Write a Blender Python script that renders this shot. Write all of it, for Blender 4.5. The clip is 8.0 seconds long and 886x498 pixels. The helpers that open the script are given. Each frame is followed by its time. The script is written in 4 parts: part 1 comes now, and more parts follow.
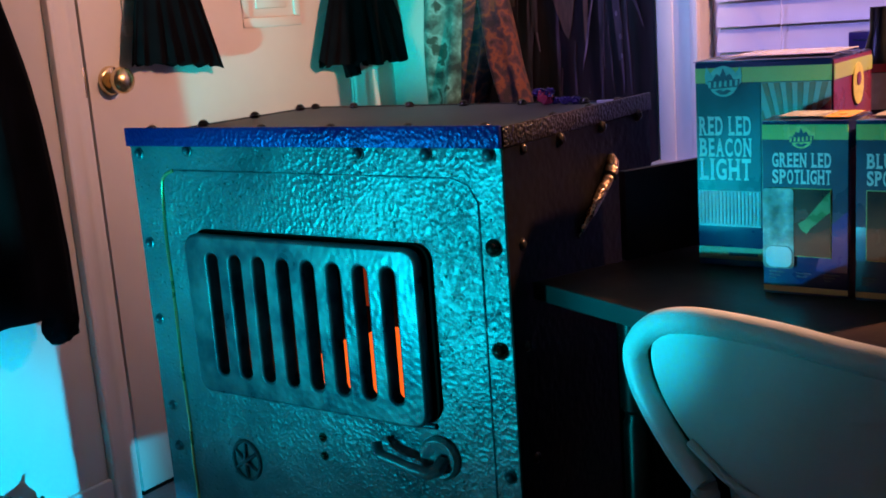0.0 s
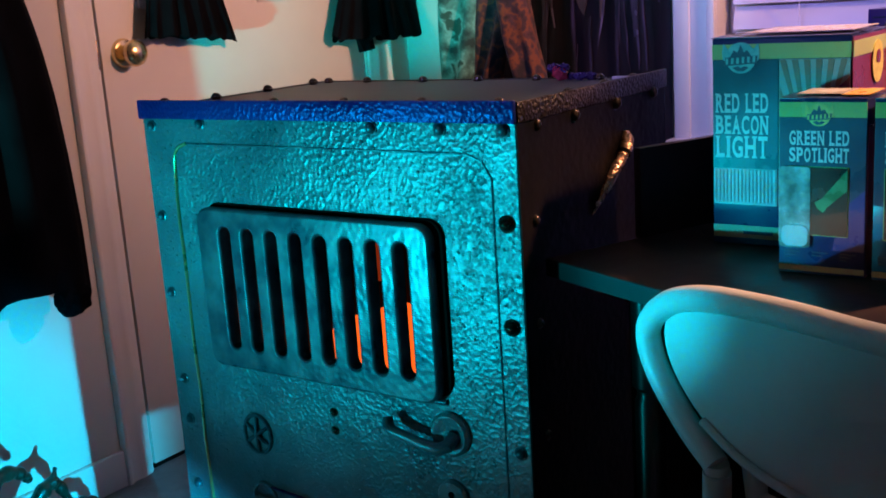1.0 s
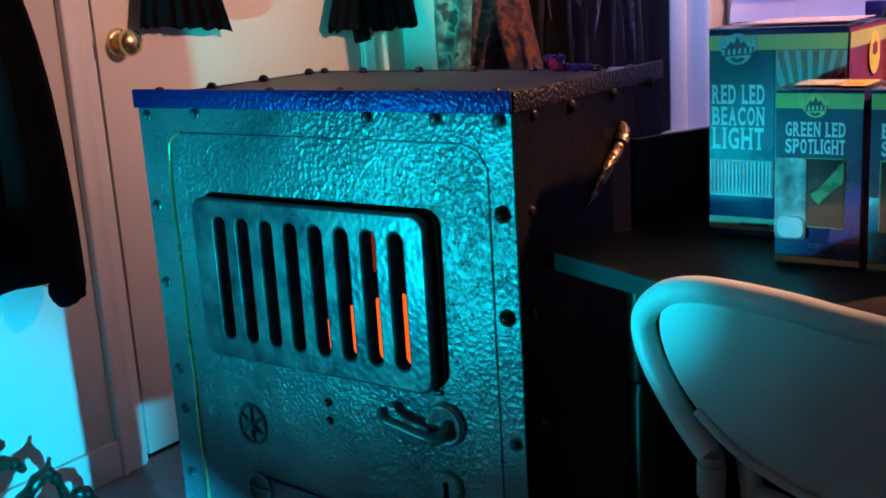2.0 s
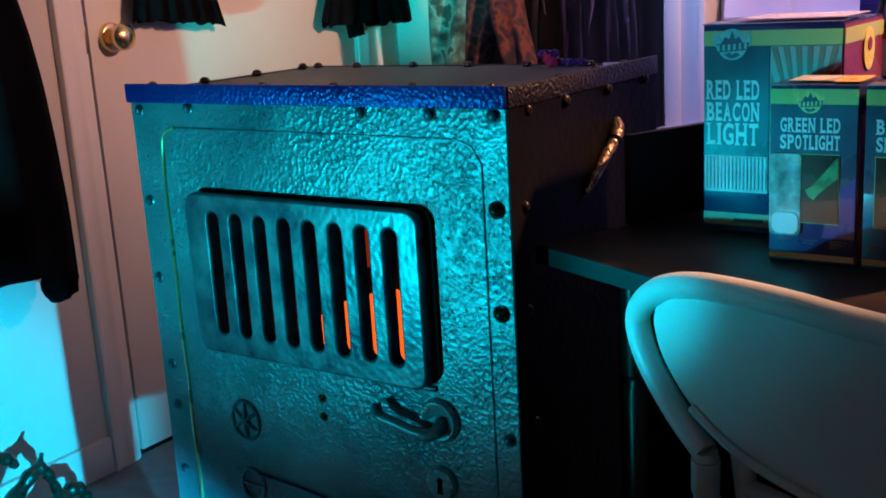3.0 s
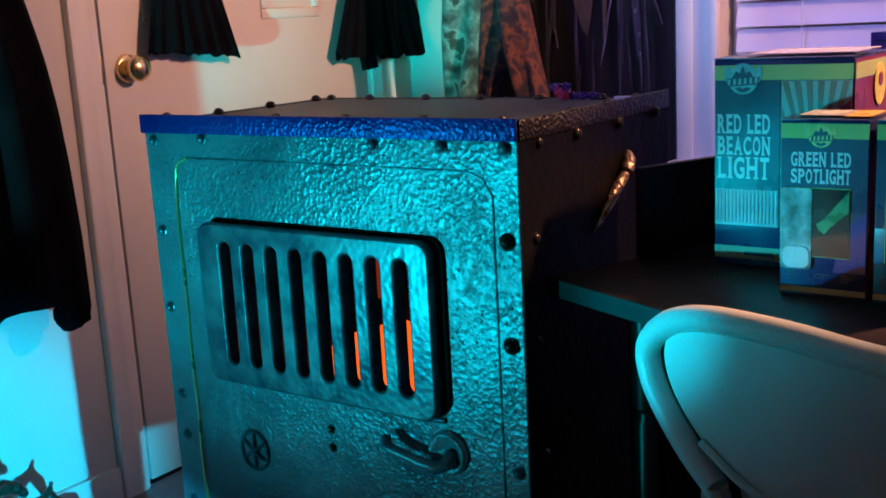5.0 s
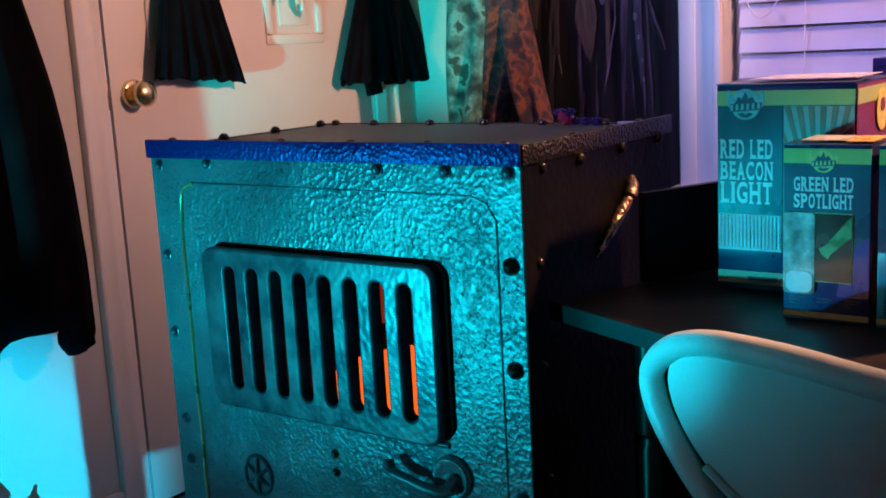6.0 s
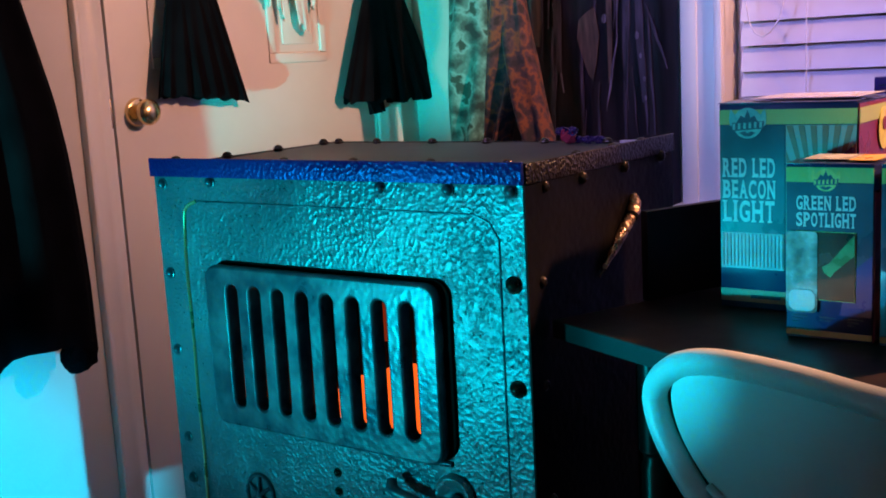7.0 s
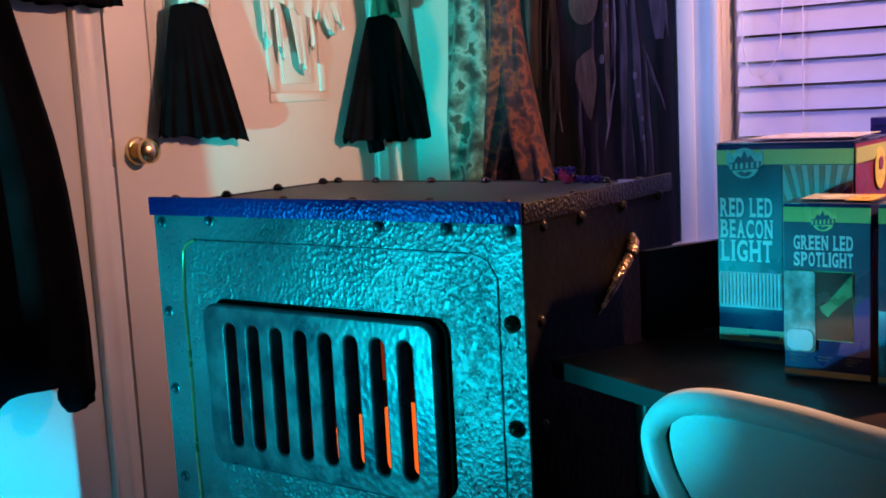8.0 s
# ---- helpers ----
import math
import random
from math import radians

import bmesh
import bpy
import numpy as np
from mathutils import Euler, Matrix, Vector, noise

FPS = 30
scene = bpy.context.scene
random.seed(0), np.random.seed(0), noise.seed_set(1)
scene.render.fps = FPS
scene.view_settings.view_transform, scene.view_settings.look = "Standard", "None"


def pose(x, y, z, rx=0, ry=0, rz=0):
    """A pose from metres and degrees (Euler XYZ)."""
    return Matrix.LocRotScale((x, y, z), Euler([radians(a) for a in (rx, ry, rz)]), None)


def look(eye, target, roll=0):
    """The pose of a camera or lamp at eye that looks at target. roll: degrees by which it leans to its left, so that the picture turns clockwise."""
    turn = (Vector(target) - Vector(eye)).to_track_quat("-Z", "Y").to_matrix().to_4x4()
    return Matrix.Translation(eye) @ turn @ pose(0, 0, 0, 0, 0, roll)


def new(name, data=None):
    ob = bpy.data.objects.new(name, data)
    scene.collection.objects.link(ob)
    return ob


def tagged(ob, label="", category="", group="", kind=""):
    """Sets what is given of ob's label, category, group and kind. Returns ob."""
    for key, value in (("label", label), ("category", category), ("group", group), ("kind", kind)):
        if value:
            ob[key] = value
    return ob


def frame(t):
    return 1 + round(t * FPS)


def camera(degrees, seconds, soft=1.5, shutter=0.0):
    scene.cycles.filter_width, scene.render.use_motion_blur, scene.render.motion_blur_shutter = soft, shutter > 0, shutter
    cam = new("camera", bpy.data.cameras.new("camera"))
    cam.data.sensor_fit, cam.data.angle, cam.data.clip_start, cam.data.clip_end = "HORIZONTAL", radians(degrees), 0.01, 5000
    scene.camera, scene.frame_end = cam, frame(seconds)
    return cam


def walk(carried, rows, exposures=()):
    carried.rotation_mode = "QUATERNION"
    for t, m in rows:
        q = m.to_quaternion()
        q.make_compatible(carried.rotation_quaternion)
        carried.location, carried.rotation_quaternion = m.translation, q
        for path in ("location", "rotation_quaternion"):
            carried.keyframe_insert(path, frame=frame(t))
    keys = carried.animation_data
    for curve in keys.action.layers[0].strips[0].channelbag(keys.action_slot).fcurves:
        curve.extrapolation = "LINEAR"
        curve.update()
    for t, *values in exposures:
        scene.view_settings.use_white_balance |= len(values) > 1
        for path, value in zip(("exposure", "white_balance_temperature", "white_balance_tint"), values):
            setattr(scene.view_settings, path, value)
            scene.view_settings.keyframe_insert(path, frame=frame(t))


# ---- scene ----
import functools

cam = camera(44.0, 8.0, soft=1.8)
PATH = [
    (0, (0.004, -0.003, 1.004), (-1.115, 1.603, 0.593), -4.2),
    (0.5, (0.002, -0.001, 1.004), (-1.133, 1.587, 0.567), -4.3),
    (1, (0.0, 0.0, 1.002), (-1.133, 1.585, 0.551), -3.8),
    (1.5, (0.0, 0.0, 1.0), (-1.131, 1.585, 0.542), -3.6),
    (3, (-0.003, 0.003, 0.999), (-1.118, 1.595, 0.525), -3.4),
    (3.5, (-0.001, 0.002, 1.0), (-1.121, 1.591, 0.53), -3.4),
    (4, (-0.001, 0.002, 1.0), (-1.13, 1.591, 0.553), -3.4),
    (4.5, (-0.001, 0.003, 0.999), (-1.136, 1.592, 0.565), -3.2),
    (6, (0.002, 0.0, 0.999), (-1.146, 1.596, 0.628), -3.1),
    (6.5, (0.002, 0.0, 1.0), (-1.149, 1.597, 0.647), -3.2),
    (7, (0.002, -0.001, 1.0), (-1.151, 1.598, 0.661), -3.1),
    (7.5, (0.001, -0.002, 1.0), (-1.152, 1.599, 0.671), -2.9),
    (8, (0.004, -0.002, 1.001), (-1.151, 1.608, 0.731), -3.0),
]
walk(cam, [(t, look(eye, target, roll)) for t, eye, target, roll in PATH])

# ---------- light ----------
world = bpy.data.worlds.new("world")
scene.world = world
world.use_nodes = True
world.node_tree.nodes["Background"].inputs[0].default_value = (0.5, 0.55, 0.8, 1)
world.node_tree.nodes["Background"].inputs[1].default_value = 0.004


def lamp(name, eye, target, color, watts, radius, cone=None, blend=0.3):
    data = bpy.data.lights.new(name, "SPOT" if cone else "POINT")
    data.color, data.energy, data.shadow_soft_size = color, watts, radius
    if cone:
        data.spot_size, data.spot_blend = radians(cone), blend
    ob = new(name, data)
    ob.matrix_world = look(eye, target)
    return ob


# low spot by the chair that throws the hard cyan patch on the wall past the furnace
lamp("patch_spotlight", (-0.30, 0.536, 0.26), (-1.9, 1.0, 0.10), (0.0, 0.60, 1.0), 245, 0.008, 36, 0.7)
# spot past the furnace, low and close to the door wall, so that clothes throw long shadows
lamp("door_spotlight", (-1.25, -0.50, 0.42), (-1.79, 2.2, 1.20), (0.0, 0.62, 0.62), 470, 0.02, 20.5, 0.6)
# key spot on the furnace front, and one on the cartons past the chair
lamp("furnace_spotlight", (-1.42, -0.30, 0.38), (-0.90, 0.95, 1.22), (0.0, 0.46, 0.56), 110, 0.03, 65, 0.75)
lamp("carton_spotlight", (-0.95, 0.27, 0.65), (-0.325, 1.06, 0.765), (0.0, 0.55, 0.78), 60, 0.008, 20, 1.0)
lamp("warm_lamp", (0.95, 1.95, 1.75), (-1.9, 2.28, 1.60), (1.0, 0.47, 0.33), 265, 0.05, 68, 1.0)
lamp("desk_lamp", (0.30, 1.70, 1.75), (-0.27, 1.11, 0.90), (1.0, 0.50, 0.28), 200, 0.03, 29, 0.9)
lamp("violet_lamp", (-1.15, -0.55, 2.0), (-0.48, 2.55, 1.28), (0.31, 0.28, 1.0), 350, 0.2, 42, 0.9)


# ---------- materials ----------
def srgb(r, g, b):
    return tuple(((c / 12.92) if c <= 0.04045 else ((c + 0.055) / 1.055) ** 2.4) for c in (r, g, b)) + (1.0,)


def material(name, a, b, rough=0.5, metal=0.0, scale=6.0, fine=80.0, bump=0.1, depth=0.002, coat=0.0, spread=0.15, kind="noise", sheen=0.0, spec=0.5):
    """Two tones mixed by a broad noise, roughness that varies, and a fine relief in metres."""
    m = bpy.data.materials.new(name)
    m.use_nodes = True
    nt = m.node_tree
    p = nt.nodes["Principled BSDF"]
    co = nt.nodes.new("ShaderNodeTexCoord")
    broad = nt.nodes.new("ShaderNodeTexNoise")
    broad.inputs["Scale"].default_value, broad.inputs["Detail"].default_value = scale, 5
    nt.links.new(co.outputs["Object"], broad.inputs["Vector"])
    ramp = nt.nodes.new("ShaderNodeValToRGB")
    ramp.color_ramp.elements[0].position, ramp.color_ramp.elements[1].position = 0.35, 0.65
    ramp.color_ramp.elements[0].color, ramp.color_ramp.elements[1].color = (*a, 1), (*b, 1)
    nt.links.new(broad.outputs["Fac"], ramp.inputs["Fac"])
    nt.links.new(ramp.outputs["Color"], p.inputs["Base Color"])
    if kind == "noise":
        grain = nt.nodes.new("ShaderNodeTexNoise")
        grain.inputs["Detail"].default_value = 4
        out = grain.outputs["Fac"]
    else:
        grain = nt.nodes.new("ShaderNodeTexVoronoi")
        grain.feature = "SMOOTH_F1"
        out = grain.outputs["Distance"]
    grain.inputs["Scale"].default_value = fine
    nt.links.new(co.outputs["Object"], grain.inputs["Vector"])
    spread_node = nt.nodes.new("ShaderNodeMapRange")
    spread_node.inputs["To Min"].default_value = max(0.03, rough - spread)
    spread_node.inputs["To Max"].default_value = min(1.0, rough + spread)
    nt.links.new(broad.outputs["Fac"], spread_node.inputs["Value"])
    nt.links.new(spread_node.outputs["Result"], p.inputs["Roughness"])
    if bump:
        bn = nt.nodes.new("ShaderNodeBump")
        bn.inputs["Strength"].default_value, bn.inputs["Distance"].default_value = bump, depth
        nt.links.new(out, bn.inputs["Height"])
        nt.links.new(bn.outputs["Normal"], p.inputs["Normal"])
    p.inputs["Metallic"].default_value = metal
    p.inputs["Coat Weight"].default_value = coat
    p.inputs["Sheen Weight"].default_value = sheen
    p.inputs["Specular IOR Level"].default_value = spec
    return m


def hammered(name, a, b, rough=0.3, metal=0.75, strength=0.9, size=95.0, spec=0.5, broad=7.0):
    """Crinkled, painted metal skin: coarse crumpled relief with finer pits over it."""
    m = material(name, a, b, rough, metal, broad, size, 0, spread=0.12, spec=spec)
    nt = m.node_tree
    p = nt.nodes["Principled BSDF"]
    co = nt.nodes.new("ShaderNodeTexCoord")
    cells = nt.nodes.new("ShaderNodeTexVoronoi")
    cells.feature = "SMOOTH_F1"
    cells.inputs["Scale"].default_value, cells.inputs["Smoothness"].default_value = size, 0.6
    nt.links.new(co.outputs["Object"], cells.inputs["Vector"])
    pits = nt.nodes.new("ShaderNodeTexVoronoi")
    pits.feature = "SMOOTH_F1"
    pits.inputs["Scale"].default_value, pits.inputs["Smoothness"].default_value = size * 2.3, 0.5
    nt.links.new(co.outputs["Object"], pits.inputs["Vector"])
    one = nt.nodes.new("ShaderNodeBump")
    one.inputs["Strength"].default_value, one.inputs["Distance"].default_value = strength, 0.0045
    nt.links.new(cells.outputs["Distance"], one.inputs["Height"])
    two = nt.nodes.new("ShaderNodeBump")
    two.inputs["Strength"].default_value, two.inputs["Distance"].default_value = strength * 0.45, 0.0022
    nt.links.new(pits.outputs["Distance"], two.inputs["Height"])
    nt.links.new(one.outputs["Normal"], two.inputs["Normal"])
    nt.links.new(two.outputs["Normal"], p.inputs["Normal"])
    return m


def crinkled(name, a, b, rough=0.24, metal=0.6):
    """Crumpled foil-like painted skin: bent ridges that come and go, fine grit and scattered raised specks."""
    m = material(name, a, b, rough, metal, 6.0, 90, 0, spread=0.1)
    nt = m.node_tree
    p = nt.nodes["Principled BSDF"]
    co = nt.nodes.new("ShaderNodeTexCoord").outputs["Object"]

    def tex(kind, scale, vec):
        n = nt.nodes.new(kind)
        n.inputs["Scale"].default_value = scale
        nt.links.new(vec, n.inputs["Vector"])
        return n

    warp = tex("ShaderNodeTexNoise", 38.0, co)
    bend = nt.nodes.new("ShaderNodeVectorMath")
    bend.operation = "MULTIPLY_ADD"
    bend.inputs[1].default_value = (0.016, 0.016, 0.016)
    nt.links.new(warp.outputs["Color"], bend.inputs[0])
    nt.links.new(co, bend.inputs[2])
    ridges = tex("ShaderNodeTexVoronoi", 190.0, bend.outputs[0])
    ridges.feature = "SMOOTH_F1"
    ridges.inputs["Smoothness"].default_value = 0.35
    mask = tex("ShaderNodeTexNoise", 10.0, co)
    span = nt.nodes.new("ShaderNodeMapRange")
    span.inputs["From Min"].default_value, span.inputs["From Max"].default_value = 0.38, 0.62
    span.inputs["To Min"].default_value, span.inputs["To Max"].default_value = 0.45, 1.0
    nt.links.new(mask.outputs["Fac"], span.inputs["Value"])
    mul = nt.nodes.new("ShaderNodeMath")
    mul.operation = "MULTIPLY"
    nt.links.new(ridges.outputs["Distance"], mul.inputs[0])
    nt.links.new(span.outputs["Result"], mul.inputs[1])
    specks = tex("ShaderNodeTexVoronoi", 105.0, co)
    dots = nt.nodes.new("ShaderNodeMapRange")
    dots.inputs["From Min"].default_value, dots.inputs["From Max"].default_value = 0.06, 0.20
    dots.inputs["To Min"].default_value, dots.inputs["To Max"].default_value = 1.0, 0.0
    nt.links.new(specks.outputs["Distance"], dots.inputs["Value"])
    grit = tex("ShaderNodeTexNoise", 360.0, co)
    normal = None
    for height, strength, dist in ((mul.outputs[0], 0.46, 0.0027), (dots.outputs["Result"], 0.9, 0.0019), (grit.outputs["Fac"], 0.30, 0.0014)):
        bn = nt.nodes.new("ShaderNodeBump")
        bn.inputs["Strength"].default_value, bn.inputs["Distance"].default_value = strength, dist
        nt.links.new(height, bn.inputs["Height"])
        if normal:
            nt.links.new(normal, bn.inputs["Normal"])
        normal = bn.outputs["Normal"]
    nt.links.new(normal, p.inputs["Normal"])
    return m


def streaked(name, a, b, across=26.0, along=3.0):
    """Print that runs in long upright smears."""
    m = material(name, a, b, 0.5, 0, 1.0, 400, 0.15, 0.0006, spec=0.3)
    nt = m.node_tree
    broad = [n for n in nt.nodes if n.type == "TEX_NOISE" and n.inputs["Scale"].default_value == 1.0][0]
    co = [n for n in nt.nodes if n.type == "TEX_COORD"][0]
    mp = nt.nodes.new("ShaderNodeMapping")
    mp.inputs["Scale"].default_value = (across, 1.0, along)
    nt.links.new(co.outputs["Object"], mp.inputs["Vector"])
    nt.links.new(mp.outputs["Vector"], broad.inputs["Vector"])
    return m


def glow(name, color, strength):
    m = bpy.data.materials.new(name)
    m.use_nodes = True
    p = m.node_tree.nodes["Principled BSDF"]
    p.inputs["Base Color"].default_value = (*color, 1)
    p.inputs["Emission Color"].default_value = (*color, 1)
    p.inputs["Emission Strength"].default_value = strength
    return m


WALL = material("wall_paint", (0.66, 0.63, 0.58), (0.72, 0.69, 0.64), 0.6, 0, 3, 220, 0.25, 0.0012)
CEIL = material("ceiling_paint", (0.75, 0.74, 0.72), (0.8, 0.79, 0.77), 0.8, 0, 3, 150, 0.2)
TRIM = material("trim_paint", (0.72, 0.70, 0.66), (0.8, 0.78, 0.74), 0.35, 0, 4, 120, 0.08)
DOOR = material("door_paint", (0.70, 0.67, 0.62), (0.76, 0.73, 0.68), 0.4, 0, 4, 160, 0.1)
CARPET = material("carpet", (0.16, 0.17, 0.2), (0.24, 0.25, 0.28), 0.95, 0, 30, 420, 0.9, 0.006, sheen=0.3)
BRASS = material("polished_brass", (0.80, 0.60, 0.30), (0.88, 0.68, 0.36), 0.24, 1, 9, 120, 0.05, spread=0.06)
# the cyan light's teal is mixed into the base colours of front and grille
SKIN = crinkled("crinkled_teal_lit_metal", (0.08, 0.17, 0.21), (0.18, 0.31, 0.35), 0.30, 0.34)
SKIN_SMOOTH = hammered("worn_grille_metal", (0.03, 0.08, 0.12), (0.14, 0.22, 0.25), 0.31, 0.38, 0.10, 130, broad=30.0)
# shaded counterpart of the front skin: the side's shade sits in this near-black
SHADED_SIDE = hammered("shaded_side_metal", (0.0022, 0.0018, 0.002), (0.006, 0.0045, 0.0045), 0.5, 0.0, 0.14, 90, 0.10)
# blue light falling on the front rim is put into this base colour
BLUE_LIT_RIM = hammered("blue_lit_edge_metal", (0.010, 0.012, 0.17), (0.014, 0.04, 0.30), 0.34, 0.35, 0.32, 210)
BRONZE_RIM = hammered("bronze_edge_metal", (0.010, 0.006, 0.005), (0.035, 0.020, 0.014), 0.42, 0.4, 0.5, 240)
LID = material("dull_lid_paint", (0.06, 0.062, 0.060), (0.11, 0.112, 0.108), 0.5, 0.0, 8, 90, 0.2)
BOLT = hammered("aged_bronze_bolt", (0.05, 0.038, 0.032), (0.12, 0.085, 0.065), 0.28, 0.85, 0.2, 200)
LATCH = hammered("worn_copper", (0.45, 0.24, 0.15), (0.85, 0.55, 0.36), 0.28, 0.85, 0.4, 260, broad=60.0)
GLINT_SEAM = material("seam_glint", (0.45, 0.42, 0.18), (0.6, 0.56, 0.28), 0.3, 0.6, 20, 160, 0.2)
# one even near-black, lowered until the furnace inside stays dark through the slots
MATT_BLACK = material("matt_black", (0.008, 0.006, 0.006), (0.014, 0.010, 0.009), 0.9, 0, 9, 90, 0.2, spec=0.05)
FLAME = glow("orange_glow", (1.0, 0.12, 0.012), 1.25)
FIRE_REFLECTION = glow("fire_reflection_glow", (1.0, 0.10, 0.02), 0.16)
CLOTH = material("black_cloth", (0.0022, 0.0022, 0.0034), (0.005, 0.005, 0.0068), 0.95, 0, 12, 600, 0.4, 0.0008, spec=0.04)
GREEN_CLOTH = material("green_cloth", (0.02, 0.10, 0.06), (0.05, 0.2, 0.12), 0.85, 0, 30, 500, 0.4)
GAUZE = material("pale_gauze", (0.62, 0.62, 0.58), (0.74, 0.74, 0.7), 0.9, 0, 20, 400, 0.5, 0.001)
DESK = material("espresso_laminate", (0.016, 0.009, 0.008), (0.03, 0.016, 0.013), 0.42, 0, 14, 90, 0.12, spec=0.3)
DESK_EDGE = material("espresso_edge_band", (0.012, 0.012, 0.012), (0.02, 0.02, 0.02), 0.5, 0, 14, 90, 0.1, spec=0.2)
BLACK_METAL = material("black_gloss_metal", (0.01, 0.01, 0.01), (0.015, 0.015, 0.015), 0.3, 0.2, 14, 90, 0.05)
PLASTIC = material("white_moulded_plastic", (0.60, 0.59, 0.57), (0.68, 0.67, 0.65), 0.42, 0, 5, 260, 0.12, 0.0006)
CHAIR_FRAME = material("white_enamelled_tube", (0.62, 0.6, 0.58), (0.7, 0.68, 0.66), 0.35, 0, 6, 200, 0.08)
SLAT = material("blind_slat_vinyl", (0.68, 0.66, 0.66), (0.75, 0.73, 0.73), 0.45, 0, 5, 150, 0.06)
CORD = material("white_cord", (0.7, 0.7, 0.7), (0.8, 0.8, 0.8), 0.7, 0, 60, 900, 0.4)
GLASS_NIGHT = material("dark_window_glass", (0.01, 0.012, 0.02), (0.015, 0.016, 0.025), 0.05, 0, 2, 20, 0)
NAVY = material("navy_card", (0.010, 0.014, 0.075), (0.016, 0.02, 0.10), 0.3, 0, 9, 60, 0.05, coat=0.3)
MAROON = material("maroon_card", (0.16, 0.012, 0.045), (0.21, 0.02, 0.06), 0.3, 0, 9, 60, 0.05, coat=0.3)
BAND = material("lime_band_print", (0.36, 0.42, 0.13), (0.44, 0.48, 0.16), 0.3, 0, 9, 60, 0.03, coat=0.3)
STRIP = material("olive_strip_print", (0.30, 0.27, 0.12), (0.36, 0.32, 0.16), 0.35, 0, 9, 60, 0.03)
PANEL_BLUE = material("blue_print", (0.012, 0.030, 0.065), (0.022, 0.050, 0.10), 0.3, 0, 18, 60, 0.03, coat=0.3)
LETTER = material("pale_letter_print", (0.50, 0.54, 0.56), (0.58, 0.61, 0.63), 0.4, 0, 9, 60, 0.0)
BURST = material("grey_burst_print", (0.24, 0.24, 0.22), (0.32, 0.31, 0.28), 0.35, 0, 12, 60, 0.03)
BURST_DARK = material("brown_burst_print", (0.20, 0.10, 0.06), (0.26, 0.13, 0.08), 0.35, 0, 40, 60, 0.03)
LENS = material("ribbed_clear_plastic", (0.36, 0.42, 0.44), (0.56, 0.62, 0.63), 0.18, 0, 26, 120, 0.2, coat=0.5)
TUBE = material("grey_moulded_tube", (0.10, 0.13, 0.12), (0.36, 0.42, 0.40), 0.25, 0, 55, 160, 0.2, coat=0.5)
PHOTO = material("dark_photo_print", (0.03, 0.012, 0.012), (0.07, 0.025, 0.015), 0.25, 0, 16, 60, 0.0, coat=0.4)
BEAM = material("green_beam_print", (0.03, 0.14, 0.05), (0.08, 0.28, 0.10), 0.3, 0, 60, 60, 0.0)
CREST = material("teal_crest_print", (0.10, 0.36, 0.36), (0.2, 0.5, 0.46), 0.35, 0, 90, 60, 0.0)
CREST_GOLD = material("gold_crest_print", (0.5, 0.42, 0.10), (0.7, 0.6, 0.2), 0.35, 0, 120, 60, 0.0)
CREST_DARK = material("dark_crest_print", (0.03, 0.05, 0.09), (0.05, 0.08, 0.12), 0.35, 0, 90, 60, 0.0)
TAPE = material("glossy_label_paper", (0.66, 0.56, 0.5), (0.82, 0.72, 0.66), 0.25, 0, 40, 60, 0.1, coat=0.5)
ORANGE_PAPER = material("orange_label_paper", (0.75, 0.32, 0.06), (0.85, 0.45, 0.1), 0.3, 0, 60, 60, 0.1)
VIOLET_CARD = material("violet_card", (0.03, 0.012, 0.12), (0.05, 0.02, 0.18), 0.3, 0, 9, 60, 0.05, coat=0.3)
RED_SHINY = material("red_shiny_plastic", (0.45, 0.03, 0.05), (0.6, 0.06, 0.1), 0.2, 0, 30, 60, 0.1, coat=0.5)
VIOLET_SHINY = material("violet_foil", (0.05, 0.025, 0.12), (0.10, 0.05, 0.2), 0.3, 0.5, 60, 60, 0.3)
POSTER = streaked("dark_printed_fabric", (0.004, 0.003, 0.006), (0.030, 0.020, 0.032))
STREAK = streaked("violet_streak_print", (0.010, 0.007, 0.014), (0.055, 0.040, 0.075), 90.0, 9.0)
TAN_PRINT = streaked("dull_tan_print", (0.025, 0.015, 0.014), (0.10, 0.058, 0.052), 60.0, 9.0)
PALE_PRINT = streaked("pale_print", (0.04, 0.032, 0.055), (0.16, 0.13, 0.22), 120.0, 16.0)
PROP = material("dark_green_rubber", (0.006, 0.012, 0.008), (0.02, 0.03, 0.02), 0.3, 0, 30, 160, 0.5, 0.002)


def camo(name, tones, scale):
    m = material(name, tones[0], tones[1], 0.85, 0, scale, 500, 0.4, 0.0008, sheen=0.15)
    ramp = [n for n in m.node_tree.nodes if n.type == "VALTORGB"][0].color_ramp
    ramp.interpolation = "EASE"
    while len(ramp.elements) < len(tones):
        ramp.elements.new(0.5)
    for i, tone in enumerate(tones):
        ramp.elements[i].position = 0.36 + 0.28 * i / (len(tones) - 1)
        ramp.elements[i].color = (*tone, 1)
    return m


# teal light on one leg and warm light on the other are in these tones
CAMO_TEAL_LIT = camo("teal_lit_camouflage_cloth", [(0.012, 0.03, 0.027), (0.04, 0.10, 0.085), (0.08, 0.20, 0.17), (0.16, 0.36, 0.32), (0.025, 0.065, 0.05)], 19)
CAMO_WARM_LIT = camo("warm_lit_camouflage_cloth", [(0.012, 0.005, 0.008), (0.04, 0.015, 0.022), (0.17, 0.048, 0.016), (0.07, 0.026, 0.03), (0.02, 0.009, 0.008)], 24)


